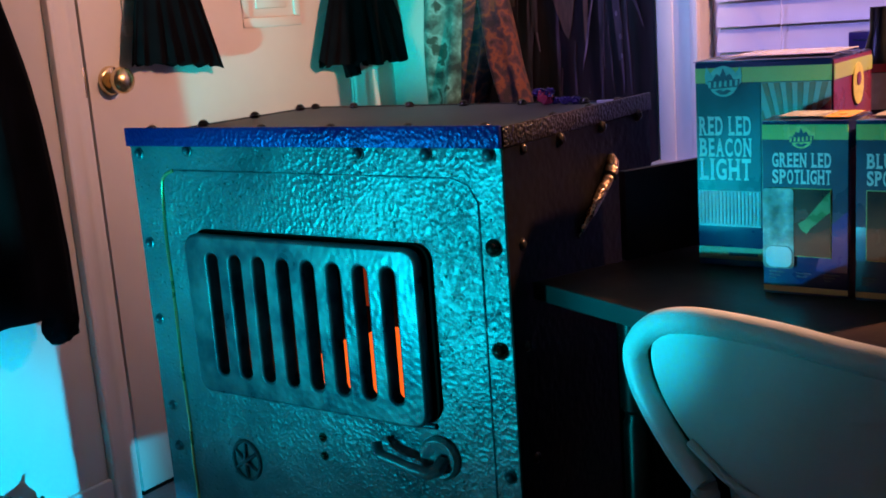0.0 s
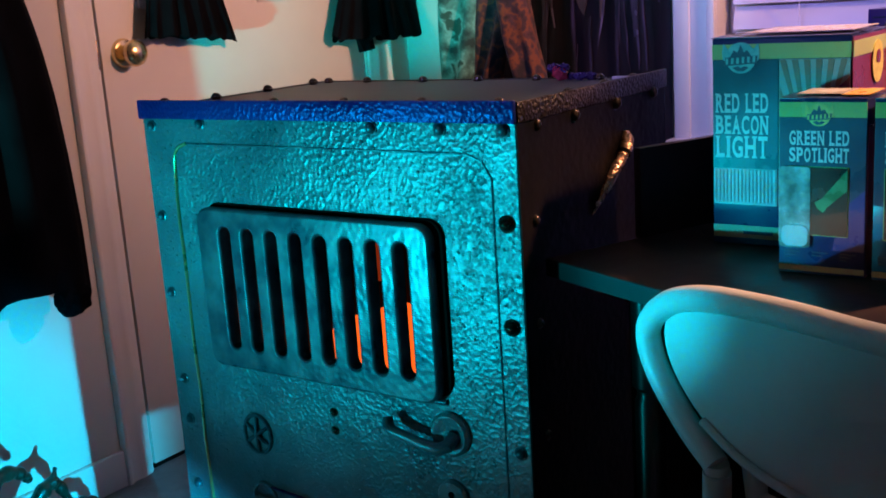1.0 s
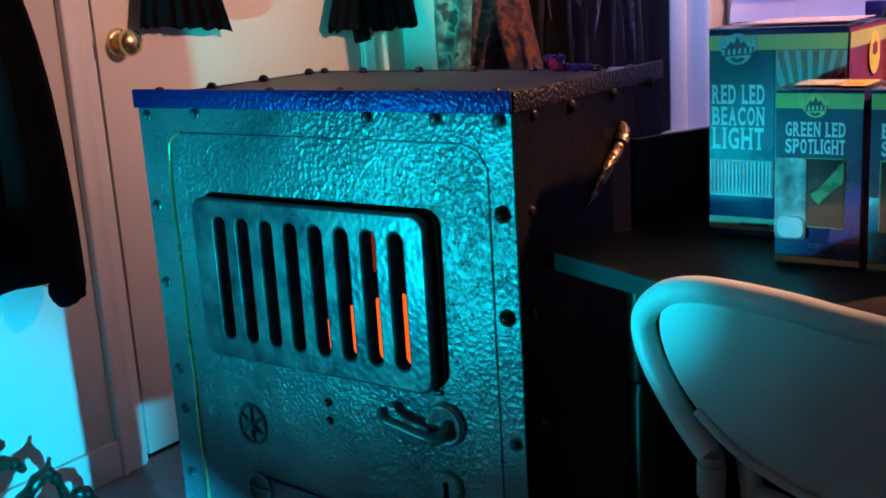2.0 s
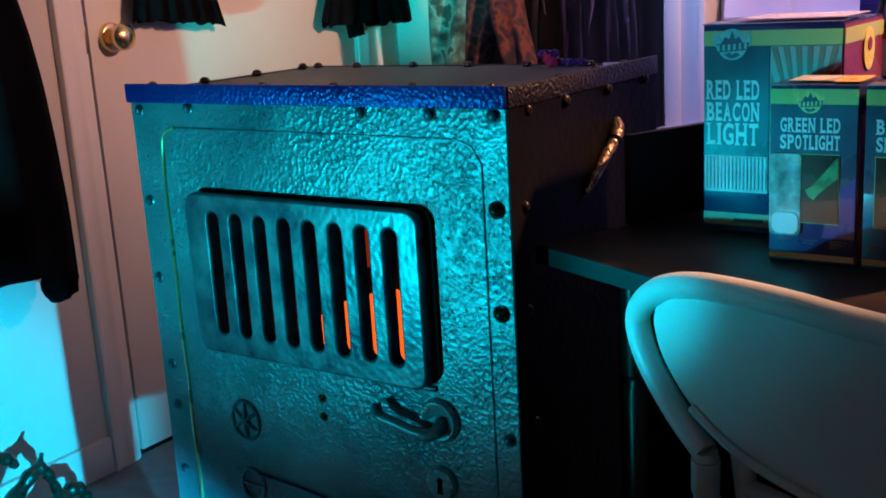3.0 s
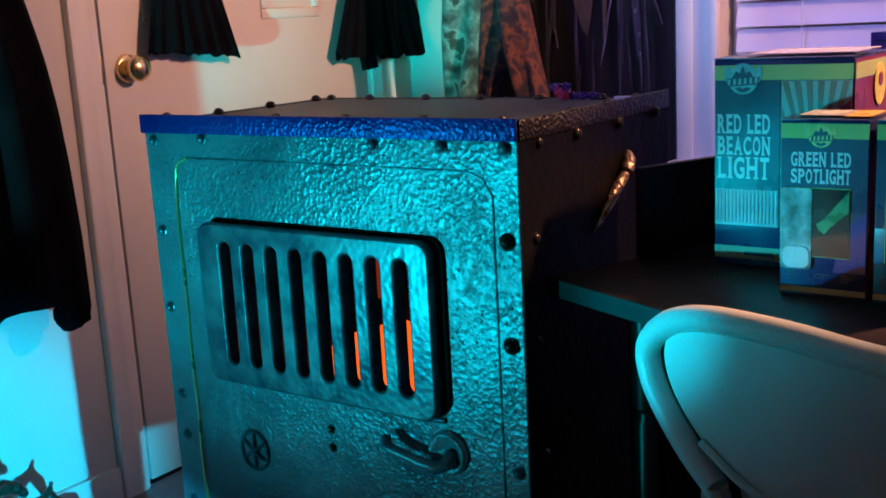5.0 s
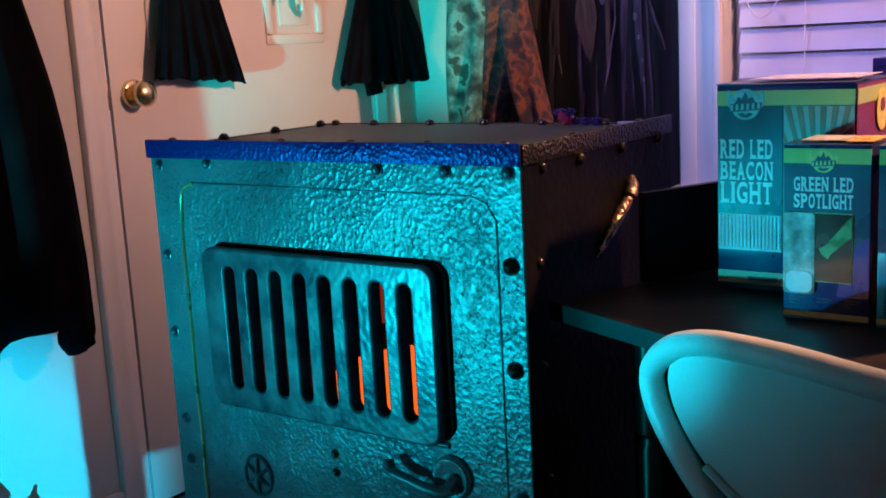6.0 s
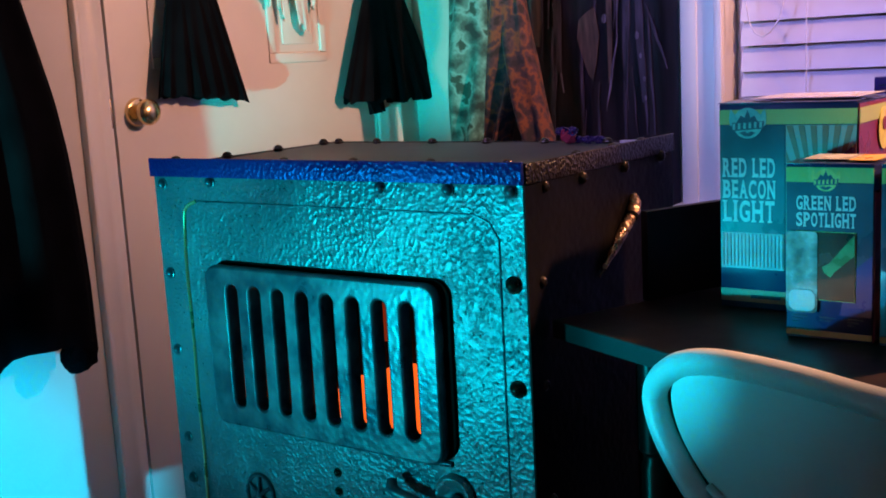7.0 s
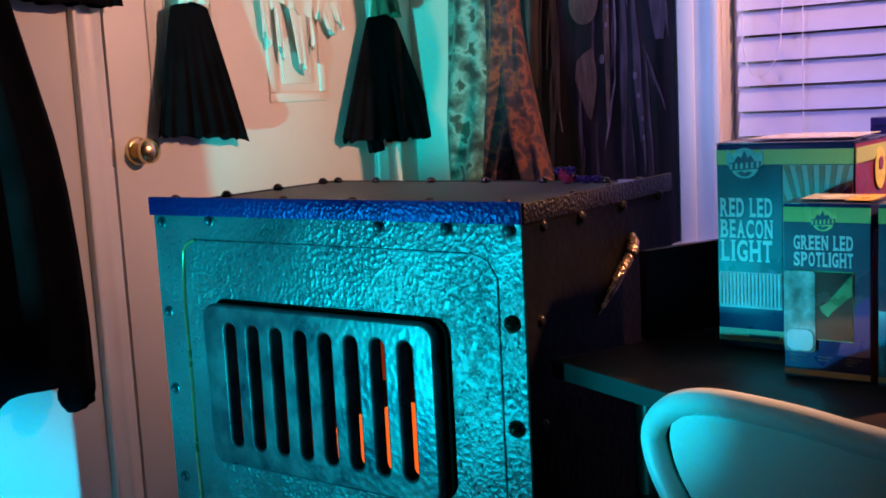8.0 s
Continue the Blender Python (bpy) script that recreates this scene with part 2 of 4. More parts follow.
# ---------- shapes ----------
def thing(name, at=(0, 0, 0), turn=0.0, label="", category="", group="", kind=""):
    ob = new(name)
    ob.matrix_world = pose(*at, 0, 0, turn)
    return tagged(ob, label, category, group, kind)


def mesh_of(name, bm, mat, smooth=None):
    me = bpy.data.meshes.new(name)
    bmesh.ops.recalc_face_normals(bm, faces=bm.faces)
    bm.to_mesh(me)
    bm.free()
    me.materials.append(mat)
    if smooth is not None:
        for p in me.polygons:
            p.use_smooth = True
        me.set_sharp_from_angle(angle=radians(smooth))
    return me


def part(name, bm, mat, parent, label="", smooth=40):
    me = bm if isinstance(bm, bpy.types.Mesh) else mesh_of(name, bm, mat, smooth)
    if not me.materials:
        me.materials.append(mat)
    ob = new(name, me)
    ob.parent = parent
    return tagged(ob, label)


def solid(name, bm, mat, label, category, kind="", smooth=40):
    ob = new(name, mesh_of(name, bm, mat, smooth))
    return tagged(ob, label, category, kind=kind)


def box(x0, x1, y0, y1, z0, z1, bevel=0.0, bm=None, seg=2):
    own = bmesh.new()
    bmesh.ops.create_cube(own, size=1)
    for v in own.verts:
        v.co = ((x0 + x1) / 2 + v.co.x * (x1 - x0), (y0 + y1) / 2 + v.co.y * (y1 - y0), (z0 + z1) / 2 + v.co.z * (z1 - z0))
    if bevel:
        bmesh.ops.bevel(own, geom=own.edges[:], offset=bevel, segments=seg, affect="EDGES", profile=0.5)
    if bm is None:
        return own
    me = bpy.data.meshes.new("tmp")
    own.to_mesh(me)
    own.free()
    bm.from_mesh(me)
    bpy.data.meshes.remove(me)
    return bm


def tube(points, radii, sides=12, bm=None, close=False):
    bm = bm or bmesh.new()
    pts = [Vector(p) for p in points]
    n = len(pts)
    radii = radii if isinstance(radii, (list, tuple)) else [radii] * n
    rings = []
    up = Vector((0.13, 0.21, 0.97)).normalized()
    for i, p in enumerate(pts):
        a = pts[(i - 1) % n] if close else pts[max(i - 1, 0)]
        b = pts[(i + 1) % n] if close else pts[min(i + 1, n - 1)]
        d = (b - a).normalized()
        side = d.cross(up)
        if side.length < 0.05:
            side = d.cross(Vector((1, 0, 0)))
        side.normalize()
        over = side.cross(d).normalized()
        rings.append([bm.verts.new(p + radii[i] * (math.cos(k * math.tau / sides) * side + math.sin(k * math.tau / sides) * over)) for k in range(sides)])
    for i in range(n if close else n - 1):
        r, s = rings[i], rings[(i + 1) % n]
        for k in range(sides):
            bm.faces.new((r[k], r[(k + 1) % sides], s[(k + 1) % sides], s[k]))
    if not close:
        bm.faces.new(rings[0][::-1])
        bm.faces.new(rings[-1])
    return bm


def lathe(profile, axis="z", sides=24, at=(0, 0, 0)):
    """Spin (radius, height) pairs round the given axis ('z', '-y' or 'x')."""
    bm = bmesh.new()
    rings = []
    for r, h in profile:
        ring = []
        for k in range(sides):
            c, s = r * math.cos(k * math.tau / sides), r * math.sin(k * math.tau / sides)
            co = {"z": (c, s, h), "-y": (c, -h, s), "x": (h, c, s)}[axis]
            ring.append(bm.verts.new(Vector(co) + Vector(at)))
        rings.append(ring)
    for r, s in zip(rings, rings[1:]):
        for k in range(sides):
            bm.faces.new((r[k], r[(k + 1) % sides], s[(k + 1) % sides], s[k]))
    bm.faces.new(rings[0][::-1])
    bm.faces.new(rings[-1])
    bmesh.ops.remove_doubles(bm, verts=bm.verts, dist=1e-5)
    return bm


def smooth_path(pts, rounds=2):
    for _ in range(rounds):
        out = [pts[0]]
        for p, q in zip(pts, pts[1:]):
            out += [tuple(0.75 * a + 0.25 * b for a, b in zip(p, q)), tuple(0.25 * a + 0.75 * b for a, b in zip(p, q))]
        pts = out + [pts[-1]]
    return pts


def settled(curve, name):
    tmp = bpy.data.objects.new(name, curve)
    scene.collection.objects.link(tmp)
    bpy.context.view_layer.update()
    me = bpy.data.meshes.new_from_object(tmp.evaluated_get(bpy.context.evaluated_depsgraph_get()))
    me.name = name
    bpy.data.objects.remove(tmp)
    bpy.data.curves.remove(curve)
    return me


def plate(name, loops, thick, mat, bevel=0.0):
    """An upright plate in the x-z plane with holes: the first loop is the outline. Its front faces -y; y = 0 is its middle."""
    cu = bpy.data.curves.new(name, "CURVE")
    cu.dimensions, cu.fill_mode = "2D", "BOTH"
    cu.extrude, cu.bevel_depth, cu.bevel_resolution = max(thick / 2 - bevel, 0.0001), bevel, 2
    for loop in loops:
        sp = cu.splines.new("POLY")
        sp.points.add(len(loop) - 1)
        for q, (x, z) in zip(sp.points, loop):
            q.co = (x, z, 0, 1)
        sp.use_cyclic_u = True
    me = settled(cu, name)
    me.transform(Matrix.Rotation(radians(90), 4, "X"))
    me.materials.clear()
    me.materials.append(mat)
    return me


def rounded(x0, x1, z0, z1, r, n=6):
    out = []
    for cx, cz, a in ((x1 - r, z1 - r, 0), (x0 + r, z1 - r, 90), (x0 + r, z0 + r, 180), (x1 - r, z0 + r, 270)):
        out += [(cx + r * math.cos(radians(a + 90 * k / n)), cz + r * math.sin(radians(a + 90 * k / n))) for k in range(n + 1)]
    return out


def circle(x, z, r, n=28, rz=None):
    return [(x + r * math.cos(k * math.tau / n), z + (rz or r) * math.sin(k * math.tau / n)) for k in range(n)]


# where each capital has stems: (from, to, feet at top and/or bottom), across a cell one wide
STEMS = {"R": ((0, 0.28, "tb"), (0.74, 1, "b")), "E": ((0, 0.3, "tb"),), "D": ((0, 0.28, "tb"),), "L": ((0, 0.3, "tb"),), "B": ((0, 0.28, "tb"),), "P": ((0, 0.28, "tb"),),
         "A": ((0, 0.24, "b"), (0.76, 1, "b")), "N": ((0, 0.24, "tb"), (0.76, 1, "t")), "I": ((0, 1, "tb"),), "H": ((0, 0.26, "tb"), (0.74, 1, "tb")), "T": ((0.36, 0.64, "b"),), "U": ((0, 0.25, "t"), (0.75, 1, "t"))}
CELL = {"I": 0.30, "E": 0.78, "L": 0.76, "T": 0.86, " ": 0.42}


@functools.lru_cache(maxsize=None)
def glyph(ch):
    cu = bpy.data.curves.new("letters", "FONT")
    cu.body, cu.extrude, cu.offset = ch, 0.002, 0.028
    me = settled(cu, "glyph")
    xs, ys = [v.co.x for v in me.vertices], [v.co.y for v in me.vertices]
    pts = [((v.co.x - min(xs)) / (max(xs) - min(xs)), (v.co.y - min(ys)) / (max(ys) - min(ys)), v.co.z > 0) for v in me.vertices]
    faces = [tuple(f.vertices) for f in me.polygons]
    bpy.data.meshes.remove(me)
    return pts, faces


def letters(text, width, height, mat):
    """Condensed capitals with small feet, fitted into width x height, upright in the x-z plane, centred on x, standing on z = 0."""
    gap = 0.22
    total = sum(CELL.get(c, 1.0) + gap for c in text) - gap
    verts, faces = [], []
    x = 0.0

    def add(pts, fs):
        base = len(verts)
        verts.extend(pts)
        faces.extend(tuple(base + k for k in f) for f in fs)

    for c in text:
        w = CELL.get(c, 1.0)
        if c != " ":
            pts, fs = glyph(c)
            place = lambda u, v, d: (((x + u) / total - 0.5) * width, d, v * height)
            add([place(u * w, v, -0.0004 if front else 0.0) for u, v, front in pts], fs)
            for a, b, ends in STEMS.get(c, ()):
                for e in ends:
                    z0, z1 = (0.915, 1.0) if e == "t" else (0.0, 0.085)
                    u0, u1 = a * w - 0.10, b * w + 0.10
                    add([place(u, v, d) for d in (-0.0005, 0.0) for u, v in ((u0, z0), (u1, z0), (u1, z1), (u0, z1))], [(0, 1, 2, 3), (7, 6, 5, 4), (0, 4, 5, 1), (1, 5, 6, 2), (2, 6, 7, 3), (3, 7, 4, 0)])
        x += w + gap
    me = bpy.data.meshes.new("lettering")
    me.from_pydata(verts, [], faces)
    me.materials.append(mat)
    return me


def bolt_mesh(radius, height):
    prof = [(radius * 1.25, 0), (radius * 1.25, height * 0.2), (radius, height * 0.28)]
    prof += [(radius * math.cos(radians(a)), height * (0.28 + 0.72 * math.sin(radians(a)))) for a in (25, 50, 72)] + [(0.0003, height)]
    return mesh_of("bolt", lathe(prof, "z", 14), BOLT, 50)


# ---------- the room ----------
XW, XE, YN, YS, HIGH = -1.9, 2.1, 2.55, -1.7, 2.45
solid("floor", box(XW - 0.15, XE + 0.15, YS - 0.15, YN + 0.15, -0.12, 0), CARPET, "blue-grey cut pile carpet on the floor", "floor", "structure")
solid("ceiling", box(XW - 0.15, XE + 0.15, YS - 0.15, YN + 0.15, HIGH, HIGH + 0.12), CEIL, "plain white painted ceiling", "ceiling", "structure")
solid("wall_south", box(XW - 0.12, XE + 0.12, YS - 0.12, YS, 0, HIGH), WALL, "plain off-white painted wall", "wall", "structure")
solid("wall_east", box(XE, XE + 0.12, YS, YN, 0, HIGH), WALL, "plain off-white painted wall", "wall", "structure")

D0, D1, DTOP = 1.490, 2.352, 2.03
bm = box(XW - 0.12, XW, YS, D0 - 0.022, 0, HIGH)
box(XW - 0.12, XW, D1 + 0.012, YN, 0, HIGH, bm=bm)
box(XW - 0.12, XW, D0 - 0.022, D1 + 0.012, DTOP + 0.012, HIGH, bm=bm)
solid("wall_west", bm, WALL, "off-white painted wall with a door opening", "wall", "structure")

WX0, WX1, WZ0, WZ1 = -0.985, 0.12, 0.62, 2.0
bm = box(XW - 0.12, WX0, YN, YN + 0.14, 0, HIGH)
box(WX1, XE + 0.12, YN, YN + 0.14, 0, HIGH, bm=bm)
box(WX0, WX1, YN, YN + 0.14, 0, WZ0, bm=bm)
box(WX0, WX1, YN, YN + 0.14, WZ1, HIGH, bm=bm)
solid("wall_north", bm, WALL, "off-white painted wall with a window opening", "wall", "structure")

# skirting boards with a rounded top, left and right of the door
for y0, y1 in ((YS, D0 - 0.091), (D1 + 0.105, YN)):
    solid("baseboard", box(XW, XW + 0.014, y0, y1, 0.0, 0.082, 0.004), TRIM, "white painted baseboard along the wall", "baseboard", "structure")
solid("baseboard", box(XW + 0.02, XE, YN - 0.014, YN, 0.0, 0.082, 0.004), TRIM, "white painted baseboard along the wall", "baseboard", "structure")


def casing(y0, y1, z0, z1, upright=True, flip=False):
    """A moulding with a rounded back band and a soft bead, run along the west wall."""
    prof = [(0, 0), (0, 0.012), (0.03, 0.0165), (0.08, 0.018), (0.14, 0.017), (0.19, 0.0125), (0.24, 0.011), (0.50, 0.0105), (0.56, 0.0125), (0.64, 0.0135), (0.72, 0.0125), (0.78, 0.0095), (0.92, 0.0085), (0.98, 0.007), (1, 0.005), (1, 0)]
    bm = bmesh.new()
    rows = []
    for a, d in prof:
        a = 1 - a if flip else a
        if upright:
            y = y0 + a * (y1 - y0)
            ends = ((XW + d, y, z0), (XW + d, y, z1))
        else:
            z = z0 + a * (z1 - z0)
            ends = ((XW + d, y0, z), (XW + d, y1, z))
        rows.append([bm.verts.new(e) for e in ends])
    for r, q in zip(rows, rows[1:]):
        bm.faces.new((r[0], r[1], q[1], q[0]))
    bm.faces.new([r[0] for r in rows])
    bm.faces.new([r[1] for r in rows][::-1])
    return bm


door_frame = thing("door_frame", label="white painted moulded casing round the door", category="door frame", kind="structure")
part("side_casing", casing(D0 - 0.090, D0 - 0.016, 0, DTOP + 0.07), TRIM, door_frame)
part("side_casing", casing(D1 + 0.011, D1 + 0.108, 0, DTOP + 0.07, True, True), TRIM, door_frame)
part("head_casing", casing(D0 - 0.090, D1 + 0.108, DTOP + 0.072, DTOP + 0.14, False, True), TRIM, door_frame)
for y0, y1 in ((D0 - 0.022, D0 - 0.010), (D1 + 0.004, D1 + 0.012)):
    part("jamb", box(XW - 0.12, XW + 0.001, y0, y1, 0, DTOP + 0.012), TRIM, door_frame)

door = thing("door_1", label="closed white panelled interior door with brass knob", category="door", kind="structure")
bm = box(XW - 0.040, XW - 0.002, D0, D1, 0.012, DTOP, 0.002)
part("leaf", bm, DOOR, door)
# raised frames and fields of the panels
for y0, y1 in ((1.60, 1.81), (1.961, 2.171)):
    for z0, z1 in ((0.12, 0.80), (1.014, 1.62), (1.72, 1.93)):
        bm = bmesh.new()
        for a, b, c, d in ((y0, y1, z0, z0 + 0.024), (y0, y1, z1 - 0.024, z1), (y0, y0 + 0.024, z0 + 0.0245, z1 - 0.0245), (y1 - 0.024, y1, z0 + 0.0245, z1 - 0.0245)):
            box(XW - 0.004, XW + 0.0035, a, b, c, d, 0.0035, bm)
        part("panel_moulding", bm, DOOR, door)
        part("panel_field", box(XW - 0.004, XW + 0.0015, y0 + 0.050, y1 - 0.050, z0 + 0.045, z1 - 0.045, 0.0035), DOOR, door)
knob = part("knob", lathe([(0.031, 0), (0.031, 0.004), (0.028, 0.009), (0.0125, 0.013), (0.012, 0.020), (0.020, 0.025), (0.0265, 0.032), (0.0285, 0.040), (0.0265, 0.047), (0.021, 0.0515), (0.0195, 0.0505), (0.0185, 0.0512), (0.010, 0.0545), (0.0005, 0.0555)], "x", 40, (XW - 0.002, 1.546, 0.925)), BRASS, door, "polished brass round door knob")
part("strike_plate", box(XW + 0.0012, XW + 0.003, D0 - 0.0155, D0 - 0.0092, 0.896, 0.957, 0.0006), BRASS, door, "brass strike plate")
# shade in the gap beside the leaf, laid in as a near-black strip
part("gap_shade_strip", box(XW - 0.046, XW - 0.020, D0 - 0.0098, D0 - 0.0002, 0.012, DTOP), MATT_BLACK, door, "dark strip for the shade in the door gap")
part("door_sweep", box(XW - 0.038, XW - 0.006, D0, D1, 0.001, 0.0118), MATT_BLACK, door)

# ---------- the window with its blind ----------
window = thing("window_1", label="white trimmed window behind a closed blind", category="window", kind="structure")
bm = bmesh.new()
for a, b, d in ((-1.087, -1.045, 0.017), (-1.048, -0.998, 0.012), (-1.002, WX0 + 0.004, 0.022)):
    box(a, b, YN - d, YN, WZ0 - 0.09, WZ1 + 0.09, 0.004, bm)
part("side_trim", bm, TRIM, window)
bm = bmesh.new()
for a, b, d in ((WX1 - 0.004, WX1 + 0.03, 0.022), (WX1 + 0.03, WX1 + 0.10, 0.014)):
    box(a, b, YN - d, YN, WZ0 - 0.09, WZ1 + 0.09, 0.004, bm)
part("side_trim", bm, TRIM, window)
part("head_trim", box(-1.087, WX1 + 0.1, YN - 0.02, YN, WZ1 + 0.091, WZ1 + 0.17, 0.004), TRIM, window)
part("window_sill", box(-1.10, WX1 + 0.11, YN - 0.05, YN + 0.10, WZ0 - 0.03, WZ0, 0.006), TRIM, window)
part("pane", box(WX0, WX1, YN + 0.12, YN + 0.126, WZ0, WZ1), GLASS_NIGHT, window)
bm = box(WX0, WX0 + 0.03, YN + 0.09, YN + 0.118, WZ0, WZ1, 0.003)
box(WX1 - 0.03, WX1, YN + 0.09, YN + 0.118, WZ0, WZ1, 0.003, bm)
part("window_frame", bm, TRIM, window)

blind = thing("window_blind", (0, 0, 0), label="closed white horizontal slat blind with pull cords", category="window blind")
bm = bmesh.new()
prof = [(-0.031, -0.004), (-0.016, -0.0005), (0, 0.0005), (0.016, -0.0005), (0.031, -0.004)]
ang = radians(68)
x0, x1 = -0.963, 0.10
rows = []
for k, (a, b) in enumerate(prof + [(p, q - 0.0025) for p, q in reversed(prof)]):
    y, z = a * math.cos(ang) - b * math.sin(ang), a * math.sin(ang) + b * math.cos(ang)
    rows.append((bm.verts.new((x0, y, z)), bm.verts.new((x1, y, z))))
for r, s in zip(rows, rows[1:] + rows[:1]):
    bm.faces.new((r[0], r[1], s[1], s[0]))
bm.faces.new([r[0] for r in rows])
bm.faces.new([r[1] for r in rows][::-1])
slat_mesh = mesh_of("slat", bm, SLAT, 30)
z = 1.203 - 0.0597 * 9
while z < WZ1 - 0.06:
    ob = part("slat", slat_mesh, SLAT, blind)
    ob.matrix_basis = pose(0, YN + 0.064, z, random.uniform(-1.5, 1.5), random.uniform(-0.12, 0.12), 0)
    z += 0.0597
part("headrail", box(x0, x1, YN + 0.034, YN + 0.088, WZ1 - 0.05, WZ1 - 0.001, 0.004), SLAT, blind)
for x in (-0.800, -0.10):
    part("ladder_cord", tube([(x, YN + 0.038, 0.66), (x, YN + 0.037, WZ1 - 0.03)], 0.0013, 6), CORD, blind)
part("lift_cord", tube([(-0.926, YN - 0.004, WZ1 - 0.05), (-0.927, YN - 0.005, 1.09), (-0.918, YN - 0.006, 1.045), (-0.905, YN - 0.006, 1.022), (-0.888, YN - 0.006, 1.014), (-0.868, YN - 0.006, 1.024), (-0.850, YN - 0.006, 1.05), (-0.838, YN - 0.005, 1.09), (-0.832, YN - 0.004, 1.2), (-0.83, YN - 0.004, WZ1 - 0.05)], 0.0016, 8), CORD, blind)

# ---------- the furnace ----------
FX0, FX1, FY0, FY1, FT, FB = -1.1455, -0.580, 0.950, 1.318, 0.873, 0.205
furnace = thing("prop_furnace", (0, 0, 0), label="hammered metal prop furnace with slotted grille and bolts", category="furnace")
GX0, GX1, GZ0, GZ1 = -1.046, -0.690, 0.556, 0.757
hole = rounded(GX0 + 0.02, GX1 - 0.02, GZ0 + 0.015, GZ1 - 0.015, 0.01)
me = plate("front_panel", [[(FX0, FB), (FX1, FB), (FX1, FT), (FX0, FT)], hole], 0.012, SKIN, 0.0)
ob = part("front_panel", me, SKIN, furnace, "crinkled metal front skin")
ob.matrix_basis = pose(0, FY0 + 0.006, 0)
part("side_panel", box(FX1 - 0.012, FX1, FY0 + 0.0122, FY1, FB, FT, 0.001), SHADED_SIDE, furnace, "side panel with its shade put into a near-black colour")
part("side_skin", box(FX1 + 0.0003, FX1 + 0.0022, FY0 + 0.0004, FY1, FB, FT - 0.004), SHADED_SIDE, furnace)
part("side_panel", box(FX0, FX0 + 0.012, FY0 + 0.0122, FY1, FB, FT, 0.001), SHADED_SIDE, furnace)
part("back_panel", box(FX0 + 0.0122, FX1 - 0.0122, FY1 - 0.012, FY1, FB, FT), MATT_BLACK, furnace)
part("bottom_panel", box(FX0 + 0.0122, FX1 - 0.0122, FY0 + 0.0122, FY1 - 0.0122, FB + 0.01, FB + 0.022), MATT_BLACK, furnace)
part("inner_shelf", box(FX0 + 0.0122, FX1 - 0.0122, FY0 + 0.0122, FY1 - 0.0122, 0.405, 0.417), MATT_BLACK, furnace)
part("lid", box(FX0 + 0.002, FX1 - 0.002, FY0 + 0.004, FY1 - 0.002, FT + 0.0005, FT + 0.008, 0.001), LID, furnace, "dull grey-brown lid set below the rim")
for x in (FX0 + 0.05, FX1 - 0.05):
    for y in (FY0 + 0.05, FY1 - 0.05):
        part("foot", box(x - 0.05 if x < -0.8 else x, x if x < -0.8 else x + 0.05, y - 0.05, y, 0.0, FB + 0.01, 0.002), SHADED_SIDE, furnace)
part("rim", box(FX0 - 0.0045, FX1 + 0.002, FY0 - 0.004, FY0 + 0.001, FT - 0.003, FT + 0.021, 0.0012), BLUE_LIT_RIM, furnace, "metal edge trim coloured for the blue light on it")
part("rim", box(FX1 - 0.001, FX1 + 0.004, FY0 + 0.0015, FY1 + 0.004, FT - 0.003, FT + 0.019, 0.0012), BRONZE_RIM, furnace, "bronze flecked edge trim")
part("rim", box(FX0 - 0.006, FX0 - 0.001, FY0 + 0.0015, FY1 + 0.004, FT - 0.003, FT + 0.0095, 0.0008), LID, furnace)
part("rim", box(FX0 - 0.0005, FX1 - 0.0015, FY1 - 0.001, FY1 + 0.004, FT - 0.003, FT + 0.0092, 0.0008), BRONZE_RIM, furnace)

# the grille: a thick, softly cushioned plate with eight upright slots, one lip bent up
slots = []
for k in range(8):
    cx = -1.0015 + k * (0.275 / 7)
    slots.append([(cx + px, pz) for px, pz in rounded(-0.0124, 0.0124, 0.5755, 0.741, 0.0122, 6)])
me = plate("grille", [rounded(GX0, GX1, GZ0, GZ1, 0.016)] + slots, 0.021, SKIN_SMOOTH, 0.0034)
ob = part("grille", me, SKIN_SMOOTH, furnace, "smooth slotted metal grille plate")
ob.matrix_basis = pose(0, FY0 - 0.0065, 0)
# near-black band that stands in for the shade round the top and right of the plate
me = plate("grille_shade_band", [rounded(GX0 + 0.003, GX1 + 0.0125, GZ0 + 0.003, GZ1 + 0.0065, 0.02), rounded(GX0 + 0.012, GX1 - 0.012, GZ0 + 0.012, GZ1 - 0.012, 0.01)], 0.006, MATT_BLACK, 0.001)
ob = part("grille_shade_band", me, MATT_BLACK, furnace, "black band for the shade round the grille")
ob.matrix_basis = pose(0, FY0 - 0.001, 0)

lip = [(GX0 - 0.004, 0.600), (GX0 - 0.0045, 0.575), (GX0 + 0.004, 0.556), (GX0 + 0.03, 0.5525), (GX0 + 0.12, 0.5535), (GX0 + 0.19, 0.5505), (GX0 + 0.27, 0.553), (GX1 - 0.02, 0.551), (GX1 + 0.004, 0.5525)]
part("grille_lip", tube([(x, FY0 - 0.001, z) for x, z in smooth_path(lip)], [0.0028] * 10 + [0.0042] * 12 + [0.0034] * (len(smooth_path(lip)) - 22), 10), SKIN_SMOOTH, furnace, "wavy pressed lip under the grille")

# seam of the embossed door field
seam = [(-1.098, 0.25), (-1.098, 0.818), (-1.088, 0.833), (-1.070, 0.839), (-0.85, 0.8385), (-0.642, 0.8375), (-0.622, 0.830), (-0.611, 0.812), (-0.611, 0.25)]
